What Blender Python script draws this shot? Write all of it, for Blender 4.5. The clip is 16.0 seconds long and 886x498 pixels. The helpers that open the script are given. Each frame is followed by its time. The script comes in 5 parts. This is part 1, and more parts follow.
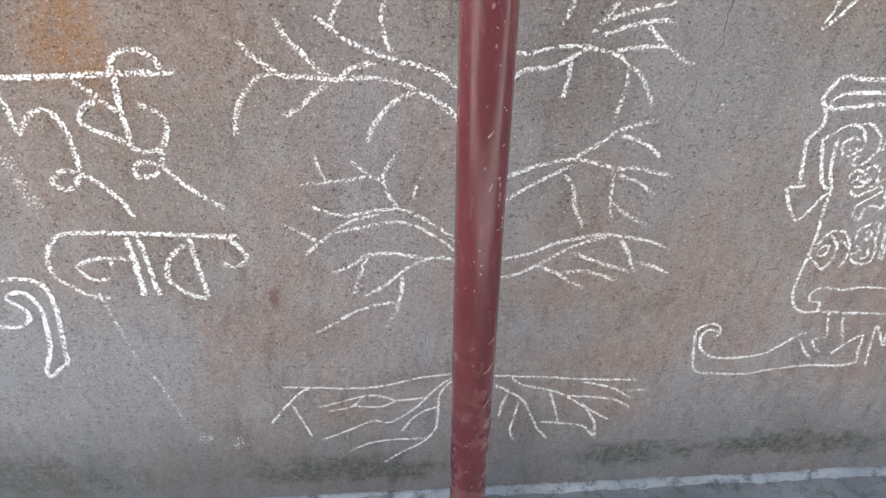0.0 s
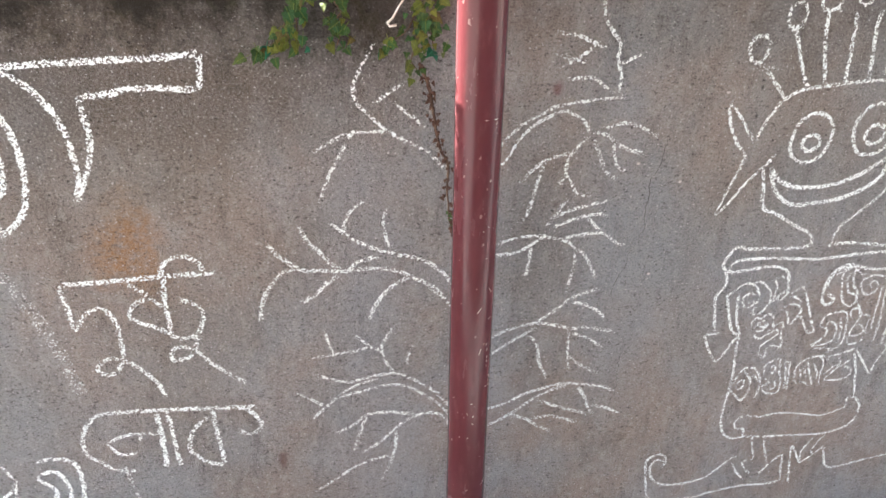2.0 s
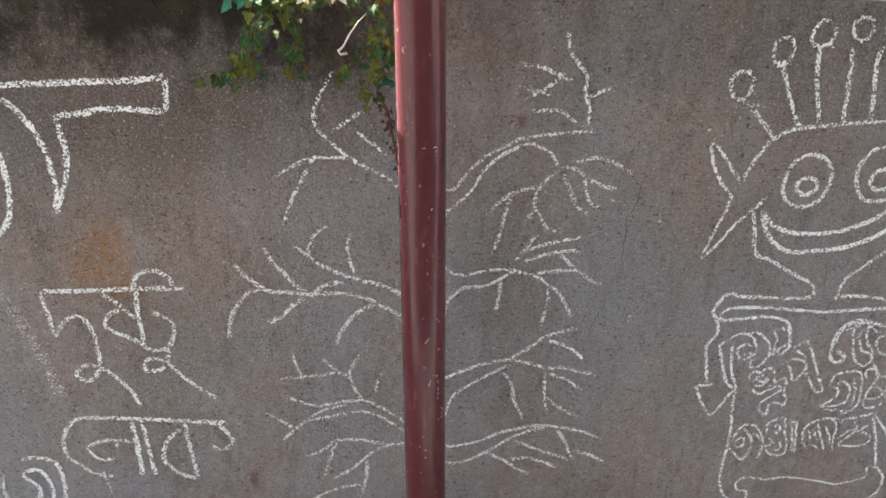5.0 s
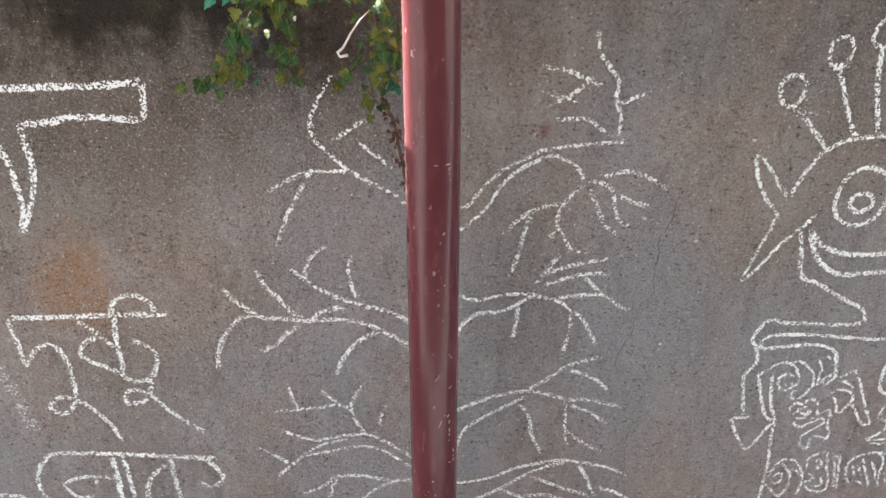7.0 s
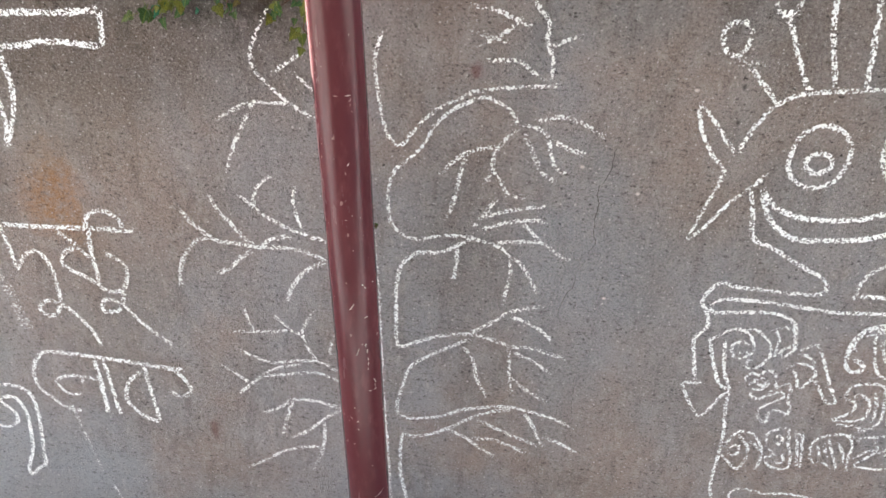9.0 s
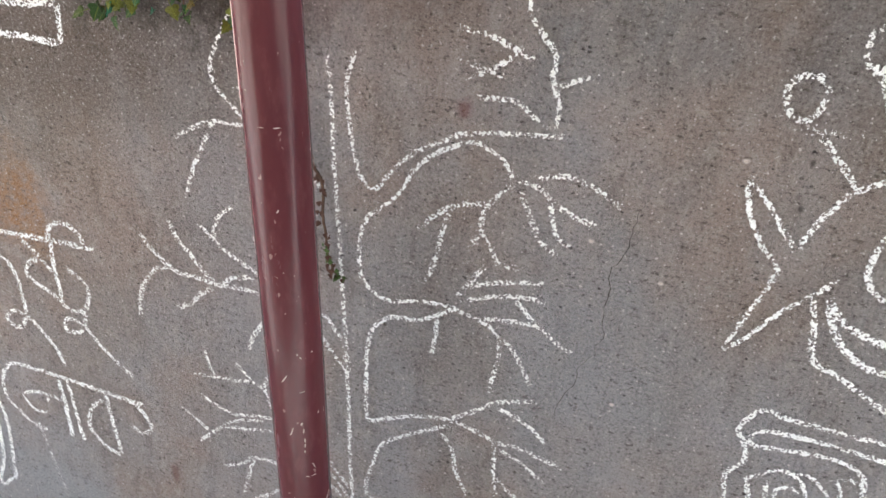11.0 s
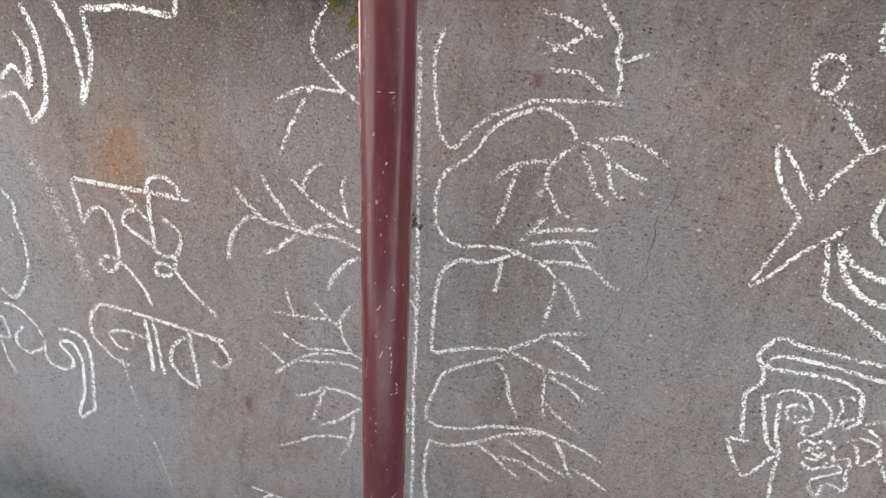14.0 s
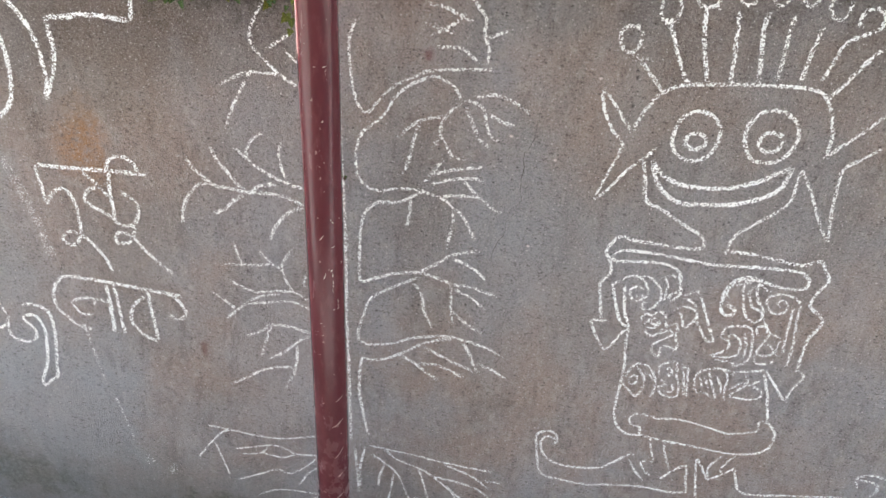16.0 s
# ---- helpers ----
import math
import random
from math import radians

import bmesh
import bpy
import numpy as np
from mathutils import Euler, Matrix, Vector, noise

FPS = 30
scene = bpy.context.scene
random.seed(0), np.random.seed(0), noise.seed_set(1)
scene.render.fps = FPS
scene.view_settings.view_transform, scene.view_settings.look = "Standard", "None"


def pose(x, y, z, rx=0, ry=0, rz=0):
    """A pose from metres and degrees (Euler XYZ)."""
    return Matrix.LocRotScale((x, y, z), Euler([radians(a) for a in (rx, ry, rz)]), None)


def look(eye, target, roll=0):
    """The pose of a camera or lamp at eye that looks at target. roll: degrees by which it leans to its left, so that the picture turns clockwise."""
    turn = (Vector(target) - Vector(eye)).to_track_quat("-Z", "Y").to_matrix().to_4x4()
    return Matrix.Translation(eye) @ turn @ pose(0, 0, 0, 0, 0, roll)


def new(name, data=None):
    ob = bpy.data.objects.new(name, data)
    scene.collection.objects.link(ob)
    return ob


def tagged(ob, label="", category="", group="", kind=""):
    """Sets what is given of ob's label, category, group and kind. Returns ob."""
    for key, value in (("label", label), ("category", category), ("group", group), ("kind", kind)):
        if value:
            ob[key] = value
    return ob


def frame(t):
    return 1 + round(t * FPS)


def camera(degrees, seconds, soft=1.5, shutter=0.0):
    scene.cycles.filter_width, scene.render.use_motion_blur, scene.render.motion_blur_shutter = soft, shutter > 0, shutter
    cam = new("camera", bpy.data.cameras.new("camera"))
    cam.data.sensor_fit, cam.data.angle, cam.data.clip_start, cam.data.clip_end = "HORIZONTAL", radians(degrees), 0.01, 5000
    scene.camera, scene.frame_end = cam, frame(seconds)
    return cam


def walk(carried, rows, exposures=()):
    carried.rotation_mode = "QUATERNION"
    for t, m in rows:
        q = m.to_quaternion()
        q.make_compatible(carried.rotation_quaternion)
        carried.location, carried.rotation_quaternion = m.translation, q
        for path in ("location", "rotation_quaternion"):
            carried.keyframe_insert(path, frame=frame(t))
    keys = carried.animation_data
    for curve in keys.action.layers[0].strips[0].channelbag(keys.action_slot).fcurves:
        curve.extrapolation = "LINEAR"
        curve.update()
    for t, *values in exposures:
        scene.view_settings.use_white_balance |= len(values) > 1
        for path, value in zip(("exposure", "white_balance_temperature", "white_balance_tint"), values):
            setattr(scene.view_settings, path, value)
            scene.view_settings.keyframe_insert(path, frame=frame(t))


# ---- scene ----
cam = camera(60.1, 16.0)
PATH = [
    (0, (0.05, -0.976, 1.475), (0.215, 0.575, 0.224), 2.4),
    (0.5, (-0.016, -1.026, 1.518), (0.186, 0.528, 0.275), 1.8),
    (1, (-0.026, -1.033, 1.545), (0.28, 0.574, 0.394), 1.9),
    (1.4, (-0.03, -1.065, 1.578), (0.276, 0.613, 0.534), 2.0),
    (1.5, (-0.052, -1.073, 1.585), (0.276, 0.622, 0.576), 2.1),
    (2, (-0.093, -1.149, 1.625), (0.295, 0.59, 0.716), 2.6),
    (2.5, (-0.12, -1.201, 1.651), (0.324, 0.57, 0.834), 2.8),
    (3, (-0.054, -1.177, 1.649), (0.396, 0.6, 0.849), 3.1),
    (3.5, (0.019, -1.176, 1.613), (0.386, 0.622, 0.817), 2.8),
    (4, (0.082, -1.166, 1.62), (0.358, 0.641, 0.809), 2.7),
    (4.2, (0.102, -1.182, 1.62), (0.337, 0.628, 0.801), 2.6),
    (6.3, (0.154, -1.126, 1.607), (0.223, 0.691, 0.773), 1.0),
    (6.5, (0.136, -1.086, 1.61), (0.217, 0.724, 0.763), 1.3),
    (7, (0.136, -1.037, 1.609), (0.25, 0.767, 0.753), 1.8),
    (7.5, (0.197, -0.996, 1.599), (0.312, 0.791, 0.709), 2.4),
    (8, (0.289, -0.999, 1.589), (0.281, 0.774, 0.663), 2.2),
    (8.5, (0.379, -1.037, 1.606), (0.267, 0.722, 0.66), 1.5),
    (9, (0.417, -1.067, 1.588), (0.223, 0.687, 0.646), 1.4),
    (9.5, (0.439, -1.01, 1.581), (0.219, 0.75, 0.657), 2.0),
    (9.7, (0.428, -0.952, 1.576), (0.202, 0.81, 0.658), 2.0),
    (11.8, (0.647, -0.799, 1.56), (-0.025, 0.835, 0.622), 3.9),
    (12, (0.65, -0.802, 1.563), (-0.037, 0.824, 0.623), 3.8),
    (12.5, (0.656, -0.808, 1.554), (-0.06, 0.8, 0.603), 3.6),
    (13, (0.656, -0.824, 1.529), (-0.069, 0.765, 0.555), 3.8),
    (13.5, (0.631, -0.859, 1.55), (-0.09, 0.72, 0.556), 3.9),
    (14, (0.497, -0.995, 1.595), (0.043, 0.689, 0.617), 4.8),
    (14.5, (0.395, -1.149, 1.588), (0.116, 0.587, 0.633), 6.2),
    (15, (0.411, -1.237, 1.602), (0.184, 0.506, 0.648), 6.2),
    (15.5, (0.434, -1.329, 1.611), (0.254, 0.425, 0.667), 5.3),
    (16, (0.518, -1.348, 1.64), (0.354, 0.41, 0.699), 4.5),
]
walk(cam, [(t, look(eye, target, roll)) for t, eye, target, roll in PATH],
     [(0, 4.15), (1, 4.0), (2, 3.95), (2.5, 3.55), (3, 3.25), (4, 3.2), (6.5, 3.58), (8, 3.82), (9.5, 3.98), (12, 3.85), (13.5, 4.05), (14.5, 3.8), (16, 3.9)])

# ---- light ----
SUN_DIR = Vector((0.475, -0.428, -0.768)).normalized()
world = bpy.data.worlds.new("sky")
scene.world = world
world.use_nodes = True
wn = world.node_tree
sky = wn.nodes.new("ShaderNodeTexSky")
sky.sky_type = "NISHITA"
sky.sun_disc = False
sky.sun_elevation = math.asin(-SUN_DIR.z)
sky.sun_rotation = math.atan2(-SUN_DIR.x, -SUN_DIR.y)
sky.dust_density = 3.0
wn.nodes["Background"].inputs["Strength"].default_value = 0.07
wn.links.new(sky.outputs["Color"], wn.nodes["Background"].inputs["Color"])
sun = new("sun", bpy.data.lights.new("sun", "SUN"))
sun.data.energy, sun.data.angle, sun.data.color = 5.0, radians(0.6), (1.0, 0.95, 0.87)
sun.matrix_world = look((0, 0, 6), Vector((0, 0, 6)) + SUN_DIR)


# ---- materials ----
class Nodes:
    """Short hand for a node material."""

    def __init__(self, name, rough=0.85):
        self.mat = bpy.data.materials.new(name)
        self.mat.use_nodes = True
        self.tree = self.mat.node_tree
        self.bsdf = self.tree.nodes["Principled BSDF"]
        self.bsdf.inputs["Roughness"].default_value = rough
        self.place = self.make("ShaderNodeTexCoord").outputs["Object"]

    def make(self, kind, **values):
        node = self.tree.nodes.new(kind)
        for key, value in values.items():
            if key in node.inputs:
                node.inputs[key].default_value = value
        return node

    def link(self, a, b):
        self.tree.links.new(a, b)

    def put(self, value, socket):
        if isinstance(value, bpy.types.NodeSocket):
            self.link(value, socket)
        else:
            socket.default_value = value

    def math(self, op, a, b=0.0, clamp=False):
        node = self.make("ShaderNodeMath")
        node.operation, node.use_clamp = op, clamp
        self.put(a, node.inputs[0])
        self.put(b, node.inputs[1])
        return node.outputs[0]

    def stretch(self, scale=(1, 1, 1), shift=(0, 0, 0), source=None):
        node = self.make("ShaderNodeMapping")
        node.inputs["Scale"].default_value = scale
        node.inputs["Location"].default_value = shift
        self.link(source or self.place, node.inputs["Vector"])
        return node.outputs["Vector"]

    def noise(self, scale, detail=4.0, rough=0.55, at=None):
        node = self.make("ShaderNodeTexNoise", Scale=scale, Detail=detail, Roughness=rough)
        self.link(at or self.place, node.inputs["Vector"])
        return node.outputs["Fac"]

    def cells(self, scale, feature="F1", at=None):
        node = self.make("ShaderNodeTexVoronoi", Scale=scale)
        node.feature = feature
        self.link(at or self.place, node.inputs["Vector"])
        return node.outputs["Distance"]

    def ramp(self, value, low, high, a=0.0, b=1.0):
        node = self.make("ShaderNodeMapRange")
        node.interpolation_type = "SMOOTHSTEP"
        self.put(value, node.inputs["Value"])
        for key, v in (("From Min", low), ("From Max", high), ("To Min", a), ("To Max", b)):
            node.inputs[key].default_value = v
        return node.outputs["Result"]

    def mix(self, fac, a, b, blend="MIX"):
        node = self.make("ShaderNodeMix")
        node.data_type, node.blend_type = "RGBA", blend
        self.put(fac, node.inputs["Factor"])
        sockets = [s for s in node.inputs if s.type == "RGBA"]
        for v, socket in zip((a, b), sockets):
            self.put((*v, 1.0) if isinstance(v, tuple) and len(v) == 3 else v, socket)
        return [s for s in node.outputs if s.type == "RGBA"][0]

    def axis(self, name):
        if not hasattr(self, "xyz"):
            self.xyz = self.make("ShaderNodeSeparateXYZ")
            self.link(self.place, self.xyz.inputs[0])
        return self.xyz.outputs[name]

    def blob(self, x, z, rx, rz, wobble=0.5, scale=9.0):
        """1 inside an uneven round stain on the wall, 0 outside."""
        dx = self.math("DIVIDE", self.math("SUBTRACT", self.axis("X"), x), rx)
        dz = self.math("DIVIDE", self.math("SUBTRACT", self.axis("Z"), z), rz)
        d = self.math("SQRT", self.math("ADD", self.math("MULTIPLY", dx, dx), self.math("MULTIPLY", dz, dz)))
        d = self.math("ADD", d, self.math("MULTIPLY", self.math("SUBTRACT", self.noise(scale, 5), 0.5), 2 * wobble))
        return self.ramp(d, 1.25, 0.35)

    def colour(self, value):
        self.put((*value, 1.0) if isinstance(value, tuple) else value, self.bsdf.inputs["Base Color"])

    def bump(self, height, strength=0.5, distance=0.002):
        node = self.make("ShaderNodeBump", Strength=strength, Distance=distance)
        self.link(height, node.inputs["Height"])
        self.link(node.outputs["Normal"], self.bsdf.inputs["Normal"])


def plaster():
    """Old cement render: brown and blue-grey clouds, sand grain, damp and algae, rust."""
    m = Nodes("weathered_cement", 0.95)
    m.bsdf.inputs["Specular IOR Level"].default_value = 0.15
    tall = m.stretch((1, 1, 0.28))
    cloud = m.ramp(m.noise(2.6, 6, 0.62), 0.40, 0.60)
    c = m.mix(cloud, (0.290, 0.224, 0.188), (0.272, 0.253, 0.246))
    c = m.mix(m.ramp(m.noise(6.5, 5, 0.6, m.stretch((1, 1, 0.6), (3, 0, 5))), 0.45, 0.70, 0, 0.55), c, (0.200, 0.160, 0.134))
    c = m.mix(m.ramp(m.noise(8, 5, 0.6, m.stretch((1, 1, 0.7), (9, 0, 2))), 0.50, 0.66, 0, 0.45), c, (0.335, 0.312, 0.30))
    c = m.mix(m.ramp(m.noise(24, 5, 0.7, tall), 0.48, 0.68, 0, 0.52), c, (0.150, 0.122, 0.104))
    c = m.mix(m.ramp(m.noise(48, 4, 0.7, m.stretch((1, 1, 0.7), (2, 0, 6))), 0.50, 0.64, 0, 0.48), c, (0.37, 0.325, 0.29))
    # trowel marks: faint slanting sweeps
    sweep = m.noise(5, 4, 0.6, m.stretch((2.6, 1, 0.9), (1, 0, 4)))
    c = m.mix(m.ramp(sweep, 0.54, 0.62, 0, 0.22), c, (0.34, 0.31, 0.29))
    # rust on the plaster over the upper word, and its brown run
    rust = m.math("MULTIPLY", m.blob(-0.345, 1.05, 0.062, 0.105, 0.9, 13), m.ramp(m.noise(60, 6, 0.8), 0.30, 0.60))
    c = m.mix(m.math("MULTIPLY", rust, 0.8), c, (0.32, 0.155, 0.06))
    c = m.mix(m.math("MULTIPLY", m.blob(-0.30, 1.20, 0.14, 0.14, 0.8, 9), 0.30), c, (0.24, 0.165, 0.10))
    c = m.mix(m.math("MULTIPLY", m.blob(-0.28, 0.84, 0.13, 0.22, 0.8, 8), 0.35), c, (0.21, 0.145, 0.10))
    # grey rubbed chalk haze, and bluish cement patches
    for x, z, rx, rz, f, tone in ((-0.62, 0.78, 0.16, 0.42, 0.45, (0.31, 0.315, 0.31)), (0.52, 0.92, 0.13, 0.30, 0.45, (0.245, 0.245, 0.25)),
                                  (0.02, 1.08, 0.10, 0.30, 0.40, (0.30, 0.285, 0.285)), (0.04, 0.60, 0.14, 0.25, 0.45, (0.32, 0.31, 0.31)),
                                  (0.70, 0.86, 0.12, 0.22, 0.35, (0.26, 0.255, 0.255)), (-0.48, 0.36, 0.26, 0.26, 0.65, (0.30, 0.305, 0.305))):
        c = m.mix(m.math("MULTIPLY", m.blob(x, z, rx, rz, 0.8, 7), f), c, tone)
    # darker brown patches, wide and faint
    c = m.mix(m.math("MULTIPLY", m.blob(-0.30, 1.36, 0.44, 0.20, 0.7, 5), 0.70), c, (0.120, 0.090, 0.068))
    c = m.mix(m.math("MULTIPLY", m.blob(0.95, 1.42, 0.50, 0.14, 0.7, 6), 0.30), c, (0.12, 0.098, 0.082))
    c = m.mix(m.math("MULTIPLY", m.blob(0.33, 1.02, 0.12, 0.16, 0.8, 8), 0.30), c, (0.15, 0.118, 0.10))
    c = m.mix(m.math("MULTIPLY", m.blob(0.90, 1.20, 0.34, 0.20, 0.8, 6), 0.25), c, (0.17, 0.145, 0.125))
    # sand grains: fine light and dark, coarser dark flecks, pits and pale stones
    grain = m.noise(260, 4, 0.85)
    c = m.mix(m.ramp(grain, 0.52, 0.62, 0, 0.55), c, (0.43, 0.375, 0.335))
    c = m.mix(m.ramp(grain, 0.47, 0.35, 0, 0.68), c, (0.045, 0.036, 0.030))
    thick = m.ramp(m.noise(11, 5, 0.7, m.stretch((1, 1, 1), (3, 3, 9))), 0.36, 0.62, 0.25, 1.0)
    fleck = m.noise(105, 5, 0.8, m.stretch((0.75, 1, 1.35), (5, 2, 1)))
    c = m.mix(m.math("MULTIPLY", m.ramp(fleck, 0.54, 0.63, 0, 0.85), thick), c, (0.075, 0.060, 0.050))
    c = m.mix(m.math("MULTIPLY", m.ramp(fleck, 0.43, 0.34, 0, 0.55), thick), c, (0.40, 0.36, 0.325))
    c = m.mix(m.ramp(m.noise(200, 2, 0.5, m.stretch((1, 1, 1), (4, 1, 7))), 0.65, 0.70, 0, 0.85), c, (0.56, 0.51, 0.47))
    c = m.mix(m.ramp(m.noise(120, 2, 0.5, m.stretch((1, 1, 1.4), (1, 8, 2))), 0.66, 0.73, 0, 0.85), c, (0.040, 0.033, 0.029))
    pits = m.math("MULTIPLY", m.ramp(m.cells(95, "F1", m.stretch((1, 1, 1.2))), 0.26, 0.12), m.ramp(m.noise(28, 4, 0.7), 0.50, 0.62))
    c = m.mix(m.math("MULTIPLY", pits, 0.6), c, (0.045, 0.037, 0.031))
    # black algae down from the coping, thick west of the creeper, speckled where it thins
    blotch = m.noise(6.5, 9, 0.74, m.stretch((1, 1, 0.8), (2, 0, 1)))
    edge = m.math("ADD", m.axis("Z"), m.math("MULTIPLY", m.math("SUBTRACT", blotch, 0.5), 0.52))
    west = m.ramp(m.axis("X"), 0.42, -0.12, 0.30, 1.0)
    damp = m.math("MULTIPLY", m.ramp(edge, 1.31, 1.47), west)
    speckle = m.math("ADD", m.math("MULTIPLY", m.noise(85, 6, 0.85, m.stretch((1, 1, 0.8), (6, 0, 3))), 0.7), m.math("MULTIPLY", m.noise(19, 5, 0.7), 0.4))
    damp = m.math("MULTIPLY", damp, m.ramp(m.math("ADD", m.math("MULTIPLY", damp, 0.22), speckle), 0.52, 0.70, 0.35, 1.0))
    c = m.mix(m.math("MULTIPLY", damp, 0.95), c, (0.024, 0.019, 0.014))
    moss = m.math("MULTIPLY", damp, m.ramp(m.noise(12, 5, 0.7, m.stretch((1, 1, 1), (8, 2, 3))), 0.52, 0.64))
    c = m.mix(m.math("MULTIPLY", moss, 0.5), c, (0.055, 0.048, 0.022))
    streak = m.math("MULTIPLY", m.ramp(m.noise(15, 4, 0.6, m.stretch((1, 1, 0.05))), 0.55, 0.72), m.ramp(m.axis("Z"), 1.1, 1.5, 0, 0.38))
    c = m.mix(streak, c, (0.085, 0.073, 0.062))
    # bluish grey and darker towards the foot, with green algae
    foot = m.math("ADD", m.axis("Z"), m.math("MULTIPLY", m.math("SUBTRACT", m.noise(6, 6, 0.7), 0.5), 0.28))
    c = m.mix(m.math("MULTIPLY", m.ramp(foot, 0.34, 0.10), m.ramp(m.axis("X"), 0.9, -0.3, 0.30, 0.55)), c, (0.150, 0.158, 0.155))
    for x, z, rx, rz, f in ((0.57, 0.11, 0.14, 0.045, 0.8), (0.89, 0.12, 0.16, 0.045, 0.85), (1.08, 0.11, 0.11, 0.04, 0.6), (-0.02, 0.10, 0.26, 0.05, 0.75), (-0.66, 0.12, 0.22, 0.08, 0.5)):
        c = m.mix(m.math("MULTIPLY", m.math("MULTIPLY", m.blob(x, z, rx, rz, 1.3, 22), m.ramp(m.noise(75, 5, 0.8), 0.36, 0.62, 0.2, 1.0)), f), c, (0.060, 0.066, 0.040))
    # single marks: a rust-red chip, a red smear, dark splashes
    c = m.mix(m.math("MULTIPLY", m.blob(-0.129, 0.59, 0.010, 0.024, 0.7, 70), 0.6), c, (0.13, 0.06, 0.05))
    c = m.mix(m.math("MULTIPLY", m.blob(0.340, 1.304, 0.012, 0.014, 0.9, 70), 0.6), c, (0.16, 0.06, 0.055))
    for x, z, r in ((0.708, 1.25, 0.007), (0.707, 1.30, 0.007), (0.536, 0.866, 0.005), (0.312, 0.62, 0.006), (0.35, 0.78, 0.005)):
        c = m.mix(m.math("MULTIPLY", m.blob(x, z, r * 0.45, r * 0.7, 0.5, 90), 0.7), c, (0.035, 0.03, 0.027))
    for x, z in ((0.559, 0.948), (0.645, 1.292), (0.502, 1.169), (0.587, 1.132)):
        c = m.mix(m.math("MULTIPLY", m.blob(x, z, 0.004, 0.003, 0.3, 90), 0.9), c, (0.62, 0.55, 0.50))
    c = m.mix(1.0, c, (1.44, 1.46, 1.52), "MULTIPLY")
    m.colour(c)
    h = m.math("ADD", m.math("MULTIPLY", grain, 1.3), m.math("SUBTRACT", m.math("MULTIPLY", m.noise(70, 5, 0.65), 1.2), pits))
    h = m.math("ADD", h, m.math("MULTIPLY", m.noise(14, 4, 0.6, m.stretch((1, 1, 0.45))), 2.0))
    m.bump(h, 1.0, 0.006)
    return m.mat


def concrete(name, tone, grime):
    m = Nodes(name, 0.9)
    c = m.mix(m.ramp(m.noise(5, 6, 0.65), 0.35, 0.7), tone, tuple(v * 0.62 for v in tone))
    c = m.mix(m.ramp(m.noise(26, 7, 0.75), 0.48, 0.64, 0, 0.85), c, grime)
    c = m.mix(m.ramp(m.noise(230, 3, 0.6), 0.55, 0.75, 0, 0.5), c, tuple(min(1, v * 1.5) for v in tone))
    m.colour(c)
    m.bump(m.math("ADD", m.noise(45, 6, 0.7), m.math("MULTIPLY", m.noise(300, 2), 0.4)), 0.7, 0.006)
    return m.mat


def coping():
    """The wall's top: pale cement, west of the creeper dark with grime and with shade put into the colour."""
    m = Nodes("coping_cement", 0.97)
    m.bsdf.inputs["Specular IOR Level"].default_value = 0.05
    c = m.mix(m.ramp(m.noise(7, 6, 0.65), 0.35, 0.7), (0.40, 0.385, 0.36), (0.30, 0.285, 0.26))
    c = m.mix(m.ramp(m.noise(30, 6, 0.7), 0.52, 0.72, 0, 0.6), c, (0.16, 0.15, 0.13))
    edge = m.math("ADD", m.axis("X"), m.math("MULTIPLY", m.math("SUBTRACT", m.noise(12, 6, 0.7), 0.5), 0.3))
    # dirt made near black, so that this stretch looks shaded
    shaded_crust = m.mix(m.ramp(m.noise(55, 6, 0.8, m.stretch((0.5, 1, 1))), 0.46, 0.62), (0.012, 0.011, 0.009), (0.050, 0.047, 0.040))
    c = m.mix(m.ramp(edge, 0.24, 0.14, 0, 0.97), c, shaded_crust)
    m.colour(c)
    m.bump(m.math("ADD", m.noise(45, 6, 0.7), m.math("MULTIPLY", m.noise(300, 2), 0.4)), 0.7, 0.005)
    return m.mat


def paint():
    """Red oxide gloss paint, brushed down the post, paler and duller low down, with small chips."""
    m = Nodes("red_oxide_paint", 0.2)
    m.bsdf.inputs["Specular IOR Level"].default_value = 0.30
    m.bsdf.inputs["Sheen Weight"].default_value = 0.09
    m.bsdf.inputs["Sheen Roughness"].default_value = 0.35
    m.bsdf.inputs["Sheen Tint"].default_value = (1.0, 0.82, 0.82, 1.0)
    c = m.mix(m.ramp(m.noise(9, 5, 0.6, m.stretch((1, 1, 0.25))), 0.35, 0.7), (0.112, 0.026, 0.031), (0.088, 0.019, 0.023))
    c = m.mix(m.ramp(m.noise(55, 5, 0.65, m.stretch((1, 1, 0.35))), 0.5, 0.75, 0, 0.3), c, (0.19, 0.07, 0.068))
    paler = m.math("MULTIPLY", m.ramp(m.noise(14, 6, 0.7), 0.42, 0.66), m.ramp(m.axis("Z"), 0.75, 0.1, 0, 0.6))
    c = m.mix(paler, c, (0.25, 0.13, 0.12))
    c = m.mix(m.ramp(m.noise(110, 2, 0.5, m.stretch((1, 1, 0.6), (2, 5, 1))), 0.715, 0.75, 0, 0.6), c, (0.36, 0.22, 0.20))
    m.colour(c)
    gloss = m.ramp(m.noise(30, 5, 0.6, m.stretch((1, 1, 0.25))), 0.3, 0.7, 0.18, 0.28)
    m.put(m.math("ADD", gloss, m.math("MULTIPLY", paler, 0.35)), m.bsdf.inputs["Roughness"])
    m.bump(m.math("ADD", m.noise(60, 4, 0.6, m.stretch((1, 1, 0.15))), m.math("MULTIPLY", m.noise(12, 2, 0.5, m.stretch((1, 1, 0.3))), 1.5)), 0.16, 0.0012)
    return m.mat


